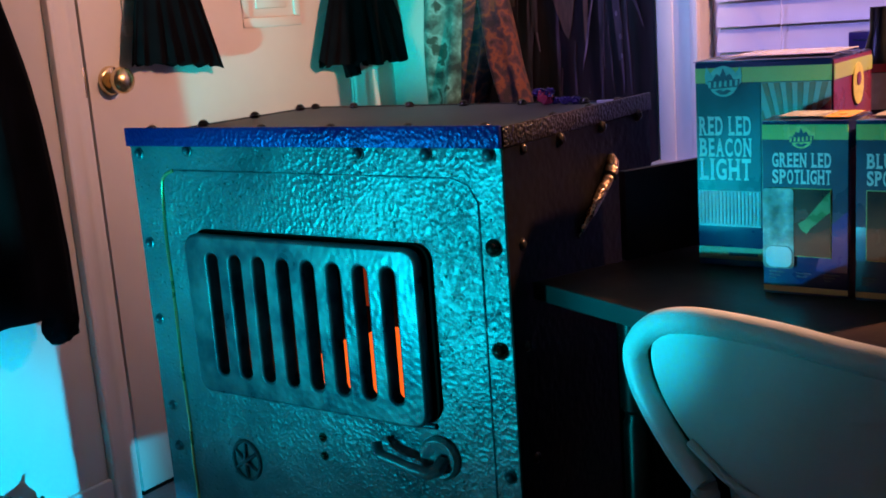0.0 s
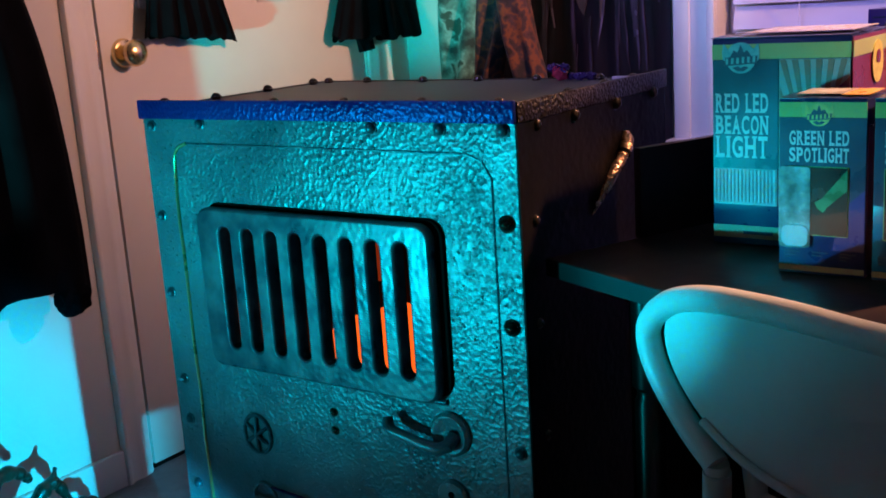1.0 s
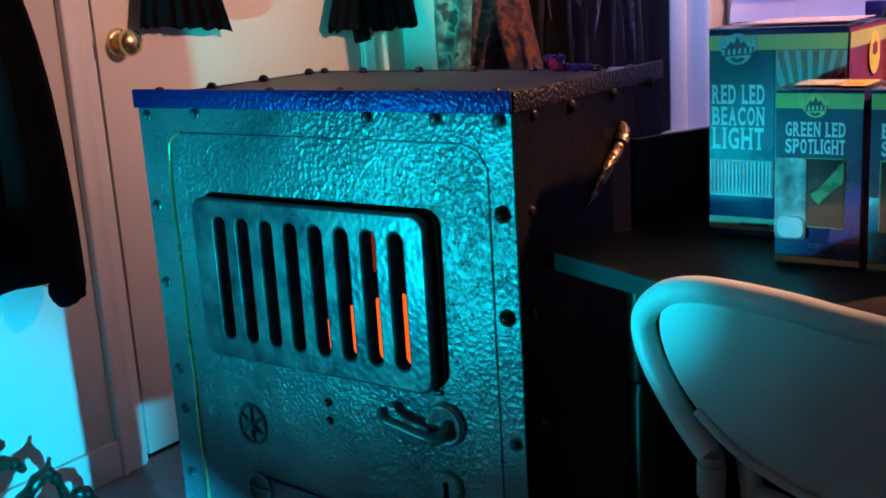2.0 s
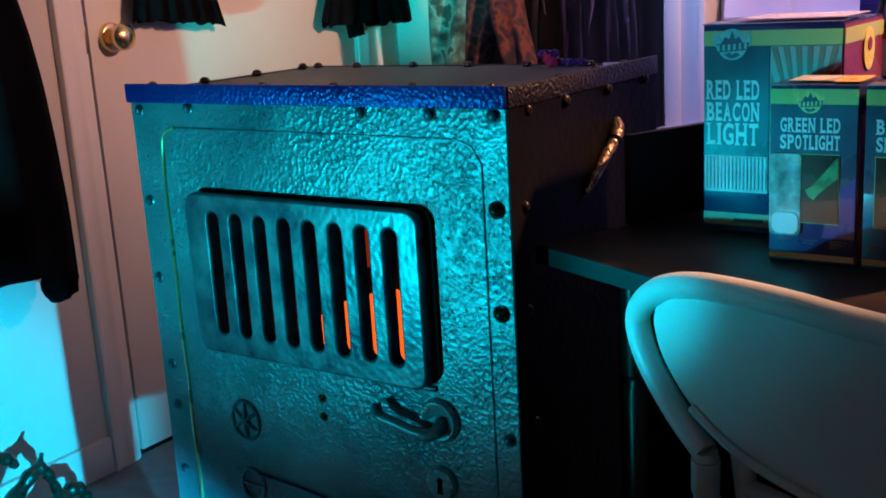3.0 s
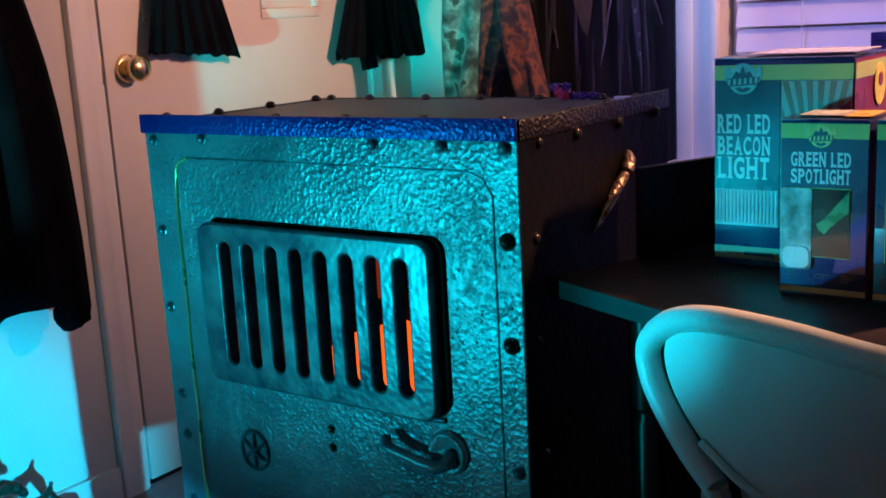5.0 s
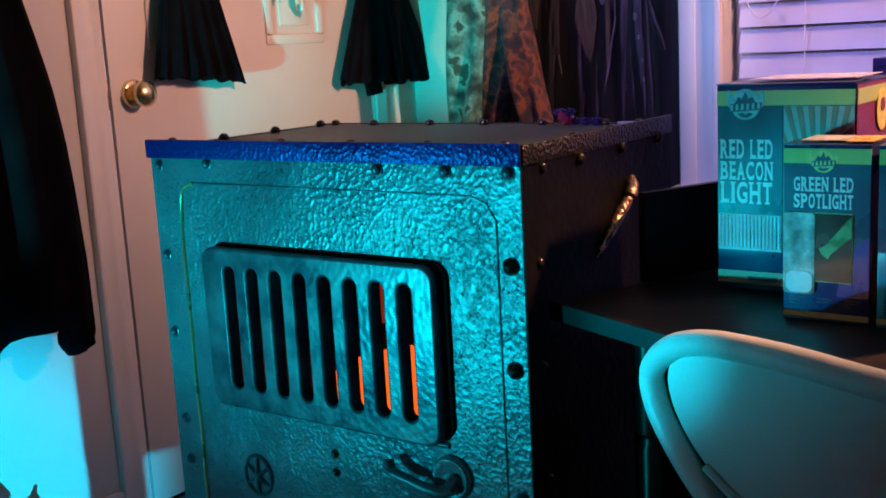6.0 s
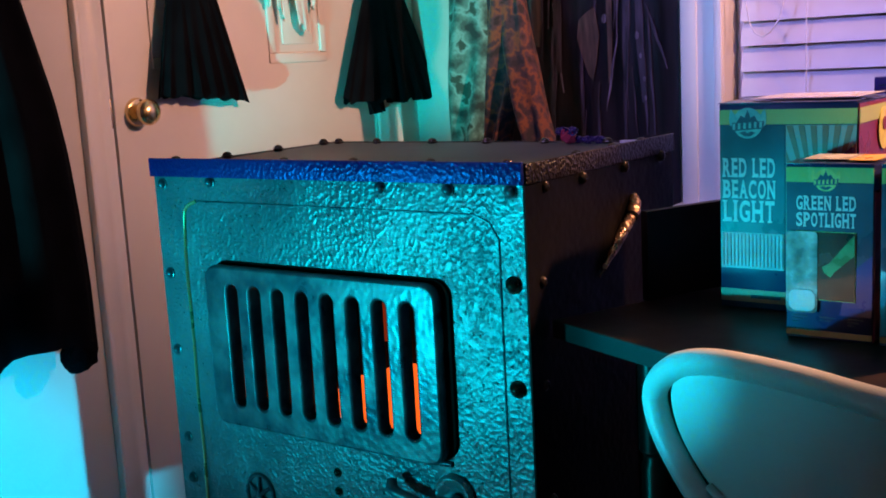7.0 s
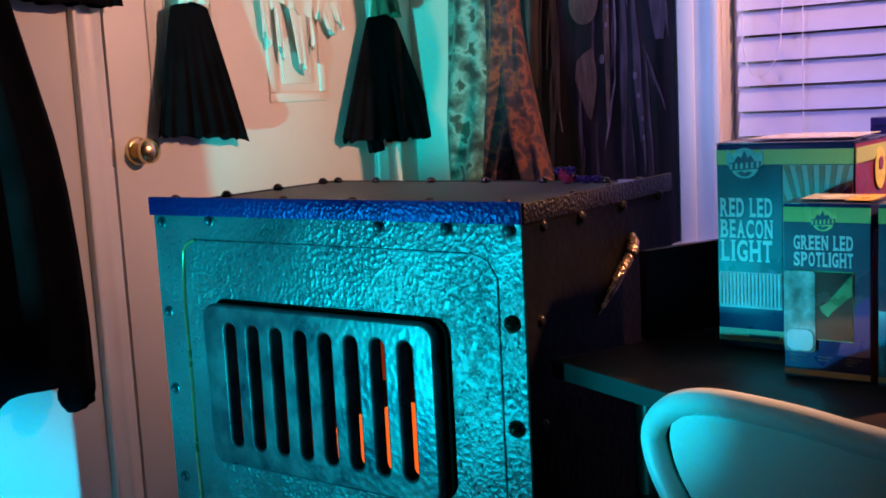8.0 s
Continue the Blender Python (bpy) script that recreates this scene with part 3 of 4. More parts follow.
# left run carries its gold-green glint as colour
part("seam", tube([(x + 0.0012 * math.sin(40 * z), FY0 - 0.0004, z) for x, z in smooth_path(seam[:4], 3)], 0.0024, 8), GLINT_SEAM, furnace, "seam with its gold-green glint put into the colour")
part("seam", tube([(x, FY0, z) for x, z in seam[3:]], 0.0013, 8), SKIN_SMOOTH, furnace)
seam2 = [(FX1, 0.985, 0.79), (FX1, 1.02, 0.828), (FX1, 1.20, 0.838), (FX1, 1.235, 0.836), (FX1, 1.262, 0.812), (FX1, 1.266, 0.74), (FX1, 1.266, 0.3)]
part("seam", tube(seam2, 0.002, 8), MATT_BLACK, furnace)

small, large = bolt_mesh(0.0065, 0.0065), bolt_mesh(0.0078, 0.009)
# bolts on the front share the teal-tinted grille metal
painted = small.copy()
painted.materials.clear()
painted.materials.append(SKIN_SMOOTH)
for x, z in ((-1.131, 0.741), (-1.131, 0.636), (-1.127, 0.514), (-1.125, 0.456), (-1.125, 0.36), (-1.13, 0.86), (-1.040, 0.864), (-0.766, 0.863), (-0.673, 0.863), (-0.594, 0.863), (-0.592, 0.508), (-0.592, 0.40)):
    part("bolt", painted, SKIN_SMOOTH, furnace).matrix_basis = pose(x, FY0, z, 90, 0, 0)
for x, z in ((-0.595, 0.765), (-0.595, 0.652)):
    part("bolt", large, BOLT, furnace).matrix_basis = pose(x, FY0, z, 90, 0, 0)
for y, z in ((1.073, 0.864), (1.177, 0.865), (1.280, 0.867), (0.980, 0.764), (0.979, 0.651), (0.992, 0.864), (0.985, 0.52)):
    part("bolt", large if y > 1.0 else small, BOLT, furnace).matrix_basis = pose(FX1, y, z, 0, 90, 0)
top = [(x, FY0 + 0.024, 0.009) for x in (-1.128, -0.933, -0.823, -0.712, -0.612)] + [(FX0 + 0.011, y, 0.005) for y in (1.072, 1.175, 1.275)]
top += [(x, FY1 - 0.018, 0.0035) for x in (-1.125, -1.049, -0.945, -0.85, -0.755, -0.66)] + [(FX1 - 0.018, y, 0.006) for y in (1.099, 1.19, 1.27)]
for x, y, lift in top:
    part("bolt", small, BOLT, furnace).matrix_basis = pose(x, y, FT + 0.006 + lift)
    part("bolt_shank", lathe([(0.006, 0), (0.006, lift + 0.001)], "z", 10, (x, y, FT + 0.006)), BOLT, furnace)

# valve wheel with six spokes
wheel = part("valve_wheel", tube([(-0.996 + 0.0235 * math.cos(k * math.tau / 28), FY0 - 0.001, 0.457 + 0.0265 * math.sin(k * math.tau / 28)) for k in range(28)], 0.0028, 8, close=True), SKIN_SMOOTH, furnace, "embossed spoked valve wheel")
for k in range(3):
    a = radians(90 + 60 * k)
    dx, dz = 0.0215 * math.cos(a), 0.0245 * math.sin(a)
    part("spoke", tube([(-0.996 - dx, FY0 - 0.001, 0.457 - dz), (-0.996, FY0 - 0.004, 0.457), (-0.996 + dx, FY0 - 0.001, 0.457 + dz)], [0.0022, 0.003, 0.0022], 8), SKIN_SMOOTH, wheel)
wheel = part("valve_wheel", tube([(-0.994 + 0.020 * math.cos(k * math.tau / 28), FY0 - 0.001, 0.366 + 0.022 * math.sin(k * math.tau / 28)) for k in range(28)], 0.0026, 8, close=True), SKIN, furnace)
part("spoke", tube([(-1.012, FY0 - 0.001, 0.366), (-0.976, FY0 - 0.001, 0.366)], 0.0025, 8), SKIN, wheel)
for z in (0.511, 0.487):
    part("rivet", small, BOLT, furnace).matrix_basis = pose(-0.860, FY0, z, 90, 0, 0) @ Matrix.Scale(0.75, 4)
part("painted_arc", tube(smooth_path([(-0.985, FY0 - 0.001, 0.384), (-0.955, FY0 - 0.001, 0.3825), (-0.91, FY0 - 0.001, 0.380), (-0.86, FY0 - 0.001, 0.374), (-0.82, FY0 - 0.001, 0.364)]), 0.0022, 8), VIOLET_CARD, furnace, "violet painted arc")
# lever handle on a round rose
handle = part("lever_handle", tube([(-0.763, FY0 - 0.016, 0.527), (-0.760, FY0 - 0.020, 0.518), (-0.752, FY0 - 0.022, 0.5135), (-0.735, FY0 - 0.022, 0.5105), (-0.708, FY0 - 0.022, 0.505), (-0.690, FY0 - 0.021, 0.502), (-0.678, FY0 - 0.016, 0.507), (-0.677, FY0 - 0.006, 0.516)], [0.0062, 0.0072, 0.0066, 0.006, 0.0066, 0.0078, 0.0082, 0.009], 14), SKIN_SMOOTH, furnace, "curved metal lever handle")
part("rose", lathe([(0.0265, 0), (0.0265, 0.004), (0.023, 0.008), (0.018, 0.008), (0.015, 0.006), (0.0005, 0.006)], "-y", 28, (-0.684, FY0, 0.515)), SKIN, handle)
lock = part("keyhole_plate", lathe([(0.021, 0), (0.021, 0.003), (0.018, 0.006), (0.0005, 0.006)], "-y", 24, (-0.686, FY0, 0.437)), SKIN, furnace)
part("keyhole", plate("keyhole", [[(0.004 * math.cos(a), 0.004 + 0.004 * math.sin(a)) for a in [radians(d) for d in range(-50, 231, 20)]] + [(-0.004, -0.012), (0.004, -0.012)]], 0.001, MATT_BLACK), MATT_BLACK, lock).matrix_basis = pose(-0.686, FY0 - 0.0064, 0.437)
# pointer-like latch on the side
latch = part("side_latch", tube([(FX1 + 0.003, 1.200, 0.826), (FX1 + 0.008, 1.194, 0.820), (FX1 + 0.010, 1.186, 0.811), (FX1 + 0.010, 1.180, 0.806), (FX1 + 0.009, 1.163, 0.793), (FX1 + 0.007, 1.137, 0.771), (FX1 + 0.004, 1.104, 0.745)], [0.005, 0.0075, 0.008, 0.0062, 0.0068, 0.005, 0.0012], 14), LATCH, furnace, "worn copper pointed latch")
part("collar", tube([(FX1 + 0.010, 1.1815, 0.8075), (FX1 + 0.010, 1.1785, 0.8045)], 0.0078, 14), MATT_BLACK, latch)

# glowing fire lamp inside the furnace
fire = thing("fire_lamp", (0, 0, 0.417), label="orange glowing fire lamp inside the furnace", category="lamp")
part("base", box(-1.15 + 0.02, -0.955, 1.24, 1.30, 0.0, 0.022, 0.004), MATT_BLACK, fire)
flame = [(-1.125, 0.022), (-0.962, 0.022), (-0.960, 0.09), (-0.968, 0.118), (-0.985, 0.128), (-1.01, 0.127), (-1.035, 0.114), (-1.06, 0.106), (-1.09, 0.096), (-1.126, 0.074)]
part("diffuser", plate("diffuser", [flame], 0.02, FLAME, 0.004), FLAME, fire, "glowing orange diffuser").matrix_basis = pose(0, 1.27, 0)

# added glowing piece for the fire's red reflection, held up by a thin stem
part("reflection_tip", plate("reflection_tip", [[(-1.04, 0.165), (-1.012, 0.165), (-1.015, 0.21), (-1.03, 0.245), (-1.038, 0.20)]], 0.006, FIRE_REFLECTION, 0.002), FIRE_REFLECTION, fire, "dim red glow standing in for the fire's reflection").matrix_basis = pose(0, 1.272, 0)
part("reflection_stem", tube([(-1.026, 1.272, 0.10), (-1.026, 1.272, 0.17)], 0.003, 8), MATT_BLACK, fire)

# ---------- clothes ----------
def cape(y_top, y_hem, z_top, z_hem, x, depth, folds=7, ragged=0.02, seed=0):
    """A hanging cloth on the west wall that widens to a wavy, uneven hem."""
    rnd = random.Random(seed)
    bm = bmesh.new()
    cols, levels = 90, 26
    ph = [rnd.uniform(0, 6.28) for _ in range(6)]
    hem = [rnd.uniform(-1, 1) for _ in range(folds * 2 + 2)]
    grid = []
    for j in range(levels + 1):
        v = j / levels
        row = []
        for i in range(cols):
            a = i / cols * math.tau
            s, c = math.sin(a), math.cos(a)
            u = 0.5 + 0.5 * -c
            lo = y_top[0] + (y_hem[0] - y_top[0]) * v
            hi = y_top[1] + (y_hem[1] - y_top[1]) * v
            amp = (0.15 + 0.85 * v) * depth
            wave = 1 + 0.35 * v * math.sin(folds * 2 * a + ph[0] + 1.3 * v) + 0.15 * v * math.sin(folds * 3.1 * a + ph[1])
            k = u * (len(hem) - 1)
            n = int(min(k, len(hem) - 2))
            drop = hem[n] + (hem[n + 1] - hem[n]) * (k - n)
            z = z_top + (z_hem[0] + (z_hem[1] - z_hem[0]) * u + ragged * drop - z_top) * v
            z -= 0.012 * (1 - v) ** 4 * abs(u - 0.5) ** 2 * 4
            row.append(bm.verts.new((x + s * amp * wave * 0.5, lo + (hi - lo) * u + 0.004 * v * math.sin(5 * a + ph[2]), z)))
        grid.append(row)
    for r, s in zip(grid, grid[1:]):
        for i in range(cols):
            bm.faces.new((r[i], r[(i + 1) % cols], s[(i + 1) % cols], s[i]))
    bm.faces.new(grid[0][::-1])
    return bm


def hung(name, bm, mat, label, category, hook):
    ob = thing(name, label=label, category=category)
    part("cloth", bm, mat, ob, smooth=60)
    part("hanger", tube(hook, 0.003, 8), BLACK_METAL, ob)
    return ob


dress = hung("hanging_cape", cape((1.640, 1.748), (1.575, 1.850), 1.242, (0.955, 0.932), XW + 0.034, 0.04, 9, 0.006, 3), CLOTH, "black pleated cape with pale collar hanging on the door", "cape", [(XW + 0.045, 1.70, 1.24), (XW + 0.045, 1.70, 1.56), (XW + 0.03, 1.70, 1.6), (XW - 0.01, 1.70, 1.59)])
part("collar", cape((1.665, 1.735), (1.660, 1.740), 1.30, (1.238, 1.238), XW + 0.045, 0.035, 4, 0.002, 5), GAUZE, dress, "pale cloth collar", 60)
dress = hung("hanging_cape", cape((2.312, 2.440), (2.185, 2.612), 1.236, (0.905, 0.900), XW + 0.034, 0.042, 9, 0.014, 8), CLOTH, "black pleated cape with green yoke hanging on the door", "cape", [(XW + 0.05, 2.376, 1.24), (XW + 0.05, 2.376, 1.56), (XW + 0.03, 2.376, 1.6), (XW - 0.01, 2.366, 1.59)])
part("tail", cape((2.27, 2.35), (2.295, 2.345), 0.92, (0.868, 0.872), XW + 0.036, 0.024, 3, 0.004, 9), CLOTH, dress, "", 60)
part("yoke", cape((2.325, 2.42), (2.320, 2.432), 1.32, (1.232, 1.228), XW + 0.05, 0.05, 4, 0.004, 5), GREEN_CLOTH, dress, "dark green cloth yoke", 60)
gauze = hung("gauze_cloth", cape((1.945, 2.21), (1.97, 2.16), 1.36, (1.245, 1.225), XW + 0.020, 0.018, 6, 0.022, 12), GAUZE, "ragged pale gauze strips hanging on the door", "cloth", [(XW + 0.02, 2.08, 1.35), (XW + 0.02, 2.08, 1.5), (XW - 0.002, 2.08, 1.51)])
for k, (ya, yb, yc, yd, low) in enumerate(((1.93, 1.965, 1.94, 1.958, 1.165), (1.975, 2.0, 1.985, 1.998, 1.128), (2.02, 2.085, 2.05, 2.085, 1.098), (2.095, 2.12, 2.10, 2.112, 1.155), (2.13, 2.19, 2.165, 2.20, 1.185), (2.175, 2.225, 2.20, 2.225, 1.21))):
    part("strip", cape((ya, yb), (yc, yd), 1.27, (low + 0.012, low - 0.012), XW + 0.018 + 0.003 * (k % 3), 0.012, 3, 0.012, 14 + k), GAUZE, gauze, "", 60)

# large black coat on the west wall, its near side out of sight
bm = bmesh.new()
edge = [(1.80, 1.04), (1.6, 1.10), (1.40, 1.155), (1.22, 1.202), (1.114, 1.230), (1.036, 1.251), (0.961, 1.270), (0.863, 1.286), (0.753, 1.296), (0.618, 1.304), (0.48, 1.305)]
grid = []
for j in range(41):
    z = 1.80 - 1.31 * j / 40
    hi = float(np.interp(-z, [-e[0] for e in edge], [e[1] for e in edge]))
    row = []
    for i in range(70):
        a = i / 70 * math.tau
        u = 0.5 - 0.5 * math.cos(a)
        y = 0.62 + (hi - 0.62) * u
        hem = 0.022 * math.sin(9 * u + 1) * (j / 40) ** 6
        row.append(bm.verts.new((XW + 0.105 + 0.06 * math.sin(a) * (1 + 0.3 * math.sin(14 * a + 0.05 * j)), y, z + hem)))
    grid.append(row)
for r, s in zip(grid, grid[1:]):
    for i in range(70):
        bm.faces.new((r[i], r[(i + 1) % 70], s[(i + 1) % 70], s[i]))
bm.faces.new(grid[0][::-1])
coat = hung("hanging_coat", bm, CLOTH, "long black cloth coat hanging on the wall", "coat", [(XW + 0.10, 0.85, 1.79), (XW + 0.10, 0.85, 1.9), (XW + 0.05, 0.85, 1.93), (XW - 0.002, 0.85, 1.92)])
bm = bmesh.new()
bmesh.ops.create_icosphere(bm, subdivisions=4, radius=1)
for v in bm.verts:
    d = 1 + 0.35 * noise.noise(v.co * 2.3)
    v.co = Vector((XW + 0.12 + v.co.x * 0.03 * d, 1.253 + v.co.y * 0.034 * d, 0.477 + v.co.z * 0.034 * d))
part("knotted_tail", bm, CLOTH, coat, "knotted end of the cloth")
bm = cape((1.30, 1.44), (1.255, 1.50), 1.62, (1.226, 1.222), XW + 0.05, 0.04, 6, 0.004, 21)
hung("short_black_cape", bm, CLOTH, "short black cloth cape hanging above the casing", "cape", [(XW + 0.05, 1.37, 1.61), (XW + 0.05, 1.37, 1.7), (XW - 0.002, 1.37, 1.72)])


def leg(points, depth, seed, yc=2.36):
    """A limp trouser leg: (x left, x right, z) from top to hem."""
    rnd = random.Random(seed)
    ph = [rnd.uniform(0, 6.28) for _ in range(4)]
    bm = bmesh.new()
    zs = [p[2] for p in points]
    grid = []
    for j in range(41):
        z = zs[0] + (zs[-1] - zs[0]) * j / 40
        lo = float(np.interp(-z, [-q for q in zs], [p[0] for p in points]))
        hi = float(np.interp(-z, [-q for q in zs], [p[1] for p in points]))
        row = []
        for i in range(48):
            a = i / 48 * math.tau
            u = 0.5 - 0.5 * math.cos(a)
            f = 1 + 0.22 * math.sin(5 * a + ph[0] + 6 * z) + 0.18 * math.sin(17 * z + ph[1] + 3 * a)
            row.append(bm.verts.new((lo + (hi - lo) * u, yc + math.sin(a) * depth * f, z)))
        grid.append(row)
    for r, s in zip(grid, grid[1:]):
        for i in range(48):
            bm.faces.new((r[i], r[(i + 1) % 48], s[(i + 1) % 48], s[i]))
    bm.faces.new(grid[0][::-1])
    bm.faces.new(grid[-1])
    return bm


camo_suit = thing("camouflage_trousers", label="hanging camouflage trousers, teal and warm light put into their tones", category="trousers")
part("trouser_leg", leg([(-1.668, -1.564, 1.646), (-1.694, -1.572, 1.229), (-1.718, -1.584, 0.979), (-1.720, -1.599, 0.771), (-1.725, -1.605, 0.427)], 0.045, 4, 2.46), CAMO_TEAL_LIT, camo_suit, "camouflage leg in teal-lit tones", 60)
part("trouser_leg", leg([(-1.467, -1.40, 1.604), (-1.471, -1.395, 1.215), (-1.486, -1.395, 0.98), (-1.493, -1.412, 0.89), (-1.500, -1.440, 0.80), (-1.515, -1.475, 0.464)], 0.045, 7, 2.30), CAMO_WARM_LIT, camo_suit, "camouflage leg in warm-lit tones", 60)
part("trouser_leg", leg([(-1.46, -1.394, 1.604), (-1.46, -1.395, 1.215), (-1.462, -1.366, 1.03), (-1.424, -1.343, 0.89), (-1.393, -1.318, 0.80), (-1.35, -1.26, 0.464)], 0.042, 11, 2.305), CAMO_WARM_LIT, camo_suit, "camouflage leg in warm-lit tones", 60)
part("waistband", leg([(-1.66, -1.39, 1.69), (-1.665, -1.385, 1.60)], 0.09, 9, 2.38), CAMO_TEAL_LIT, camo_suit, "", 60)
part("hanger", tube([(-1.515, 2.36, 1.67), (-1.515, 2.36, 1.78), (-1.515, 2.44, 1.82), (-1.515, YN, 1.81)], 0.003, 8), BLACK_METAL, camo_suit)

# dark printed wall hanging, its picture only loose strands and patches
hanging = thing("wall_hanging", label="dark printed fabric banner with violet streaks on the wall", category="wall hanging")
bm = bmesh.new()
nx, nz = 60, 40
grid = [[bm.verts.new((-1.62 + 0.528 * i / nx, YN - 0.012 - 0.0016 * math.sin(i * 0.31 + 0.03 * j) - 0.0008 * math.sin(i * 0.9), 0.48 + 1.27 * j / nz)) for i in range(nx + 1)] for j in range(nz + 1)]
for r, s in zip(grid, grid[1:]):
    for i in range(nx):
        bm.faces.new((r[i], r[i + 1], s[i + 1], s[i]))
bmesh.ops.solidify(bm, geom=bm.faces[:], thickness=0.002)
part("fabric", bm, POSTER, hanging, "", 60)
rnd = random.Random(31)


def smear(x0, z0, x1, z1, wide, mat, name="streak"):
    """A tapering, slightly wavering upright smear of print."""
    n = 9
    mid = [(x0 + (x1 - x0) * k / n + 0.0012 * math.sin(1.3 * k + 60 * x0), z0 + (z1 - z0) * k / n, wide * (0.25 + 0.75 * math.sin(math.pi * (k + 0.6) / (n + 1.2)))) for k in range(n + 1)]
    loop = [(x - w, z) for x, z, w in mid] + [(x + w, z) for x, z, w in reversed(mid)]
    part(name, plate(name, [loop], 0.001, mat), mat, hanging).matrix_basis = pose(0, YN - 0.0165 - rnd.uniform(0, 0.002), 0)


for x0, z0, x1, z1, wide, mat in ((-1.49, 1.45, -1.485, 1.02, 0.022, TAN_PRINT), (-1.435, 1.13, -1.411, 0.90, 0.0035, PALE_PRINT), (-1.425, 1.30, -1.42, 0.95, 0.012, STREAK), (-1.247, 1.35, -1.253, 1.03, 0.0025, PALE_PRINT),
                                  (-1.253, 1.04, -1.288, 0.85, 0.003, PALE_PRINT), (-1.272, 1.40, -1.276, 0.92, 0.008, TAN_PRINT), (-1.20, 1.25, -1.185, 0.87, 0.010, STREAK), (-1.175, 1.11, -1.119, 0.95, 0.004, STREAK),
                                  (-1.225, 1.30, -1.232, 0.90, 0.010, STREAK), (-1.14, 1.50, -1.13, 1.12, 0.028, STREAK)):
    smear(x0, z0, x1, z1, wide, mat)
for k in range(22):
    x, z0 = rnd.uniform(-1.47, -1.12), rnd.uniform(0.85, 1.4)
    smear(x, z0, x + (x + 1.29) * 0.12 + rnd.uniform(-0.01, 0.01), z0 - rnd.uniform(0.12, 0.35), rnd.uniform(0.0015, 0.005), STREAK)
for loop in ([(-1.359, 1.082), (-1.337, 1.10), (-1.314, 1.111), (-1.302, 1.041), (-1.312, 0.97), (-1.323, 0.927), (-1.336, 0.945), (-1.352, 0.99), (-1.366, 1.035)], circle(-1.336, 1.225, 0.042, 24, 0.055)):
    part("patch", plate("patch", [loop], 0.001, TAN_PRINT), TAN_PRINT, hanging).matrix_basis = pose(0, YN - 0.0195, 0)
for x, z, r in ((-1.287, 1.081, 0.011), (-1.273, 1.165, 0.006), (-1.198, 1.035, 0.009), (-1.189, 0.985, 0.006), (-1.180, 0.928, 0.006), (-1.178, 0.881, 0.006), (-1.268, 1.21, 0.006)):
    part("pale_spot", plate("pale_spot", [circle(x, z, r * 0.6, 14, r * 1.1)], 0.001, PALE_PRINT), PALE_PRINT, hanging).matrix_basis = pose(0, YN - 0.021, 0)

# ---------- the desk ----------
DZ = 0.72
desk = thing("desk", (-0.575, 0.995, 0), -23.8, "dark espresso laminate desk with raised end panel", "desk")
part("desktop", box(0, 1.25, 0.0, 0.55, DZ - 0.02, DZ, 0.0015), DESK, desk)
part("edge_band", box(0.0, 1.25, -0.0015, -0.0002, DZ - 0.0195, DZ - 0.0008), DESK_EDGE, desk, "greyish edge band")
part("end_panel", box(-0.004, 0.007, 0.128, 0.54, DZ + 0.0005, 0.8225, 0.001), DESK, desk, "low dark end panel on the desktop")
# two panels added down to the floor to keep the space under the desk black
part("side_panel", box(0.002, 0.018, 0.11, 0.459, 0.0, DZ - 0.021, 0.001), DESK, desk)
part("back_panel", box(0.005, 1.24, 0.46, 0.475, 0.0, DZ - 0.021, 0.001), DESK, desk)
for x, y in ((0.075, 0.075), (1.18, 0.075), (0.075, 0.42), (1.18, 0.42)):
    part("leg", lathe([(0.017, 0.0), (0.017, 0.56), (0.0145, 0.566), (0.0145, 0.573), (0.019, 0.578), (0.019, DZ - 0.021)], "z", 20, (x, y, 0)), BLACK_METAL, desk, "gloss black tubular leg")

# ---------- packaged lights on the desk ----------
def printed(parent, name, x0, x1, z0, z1, mat, y=-0.0006, r=0.0, t=0.0008):
    loop = rounded(x0, x1, z0, z1, r) if r else [(x0, z0), (x1, z0), (x1, z1), (x0, z1)]
    ob = part(name, plate(name, [loop], t, mat), mat, parent)
    ob.matrix_basis = pose(0, y, 0)
    return ob


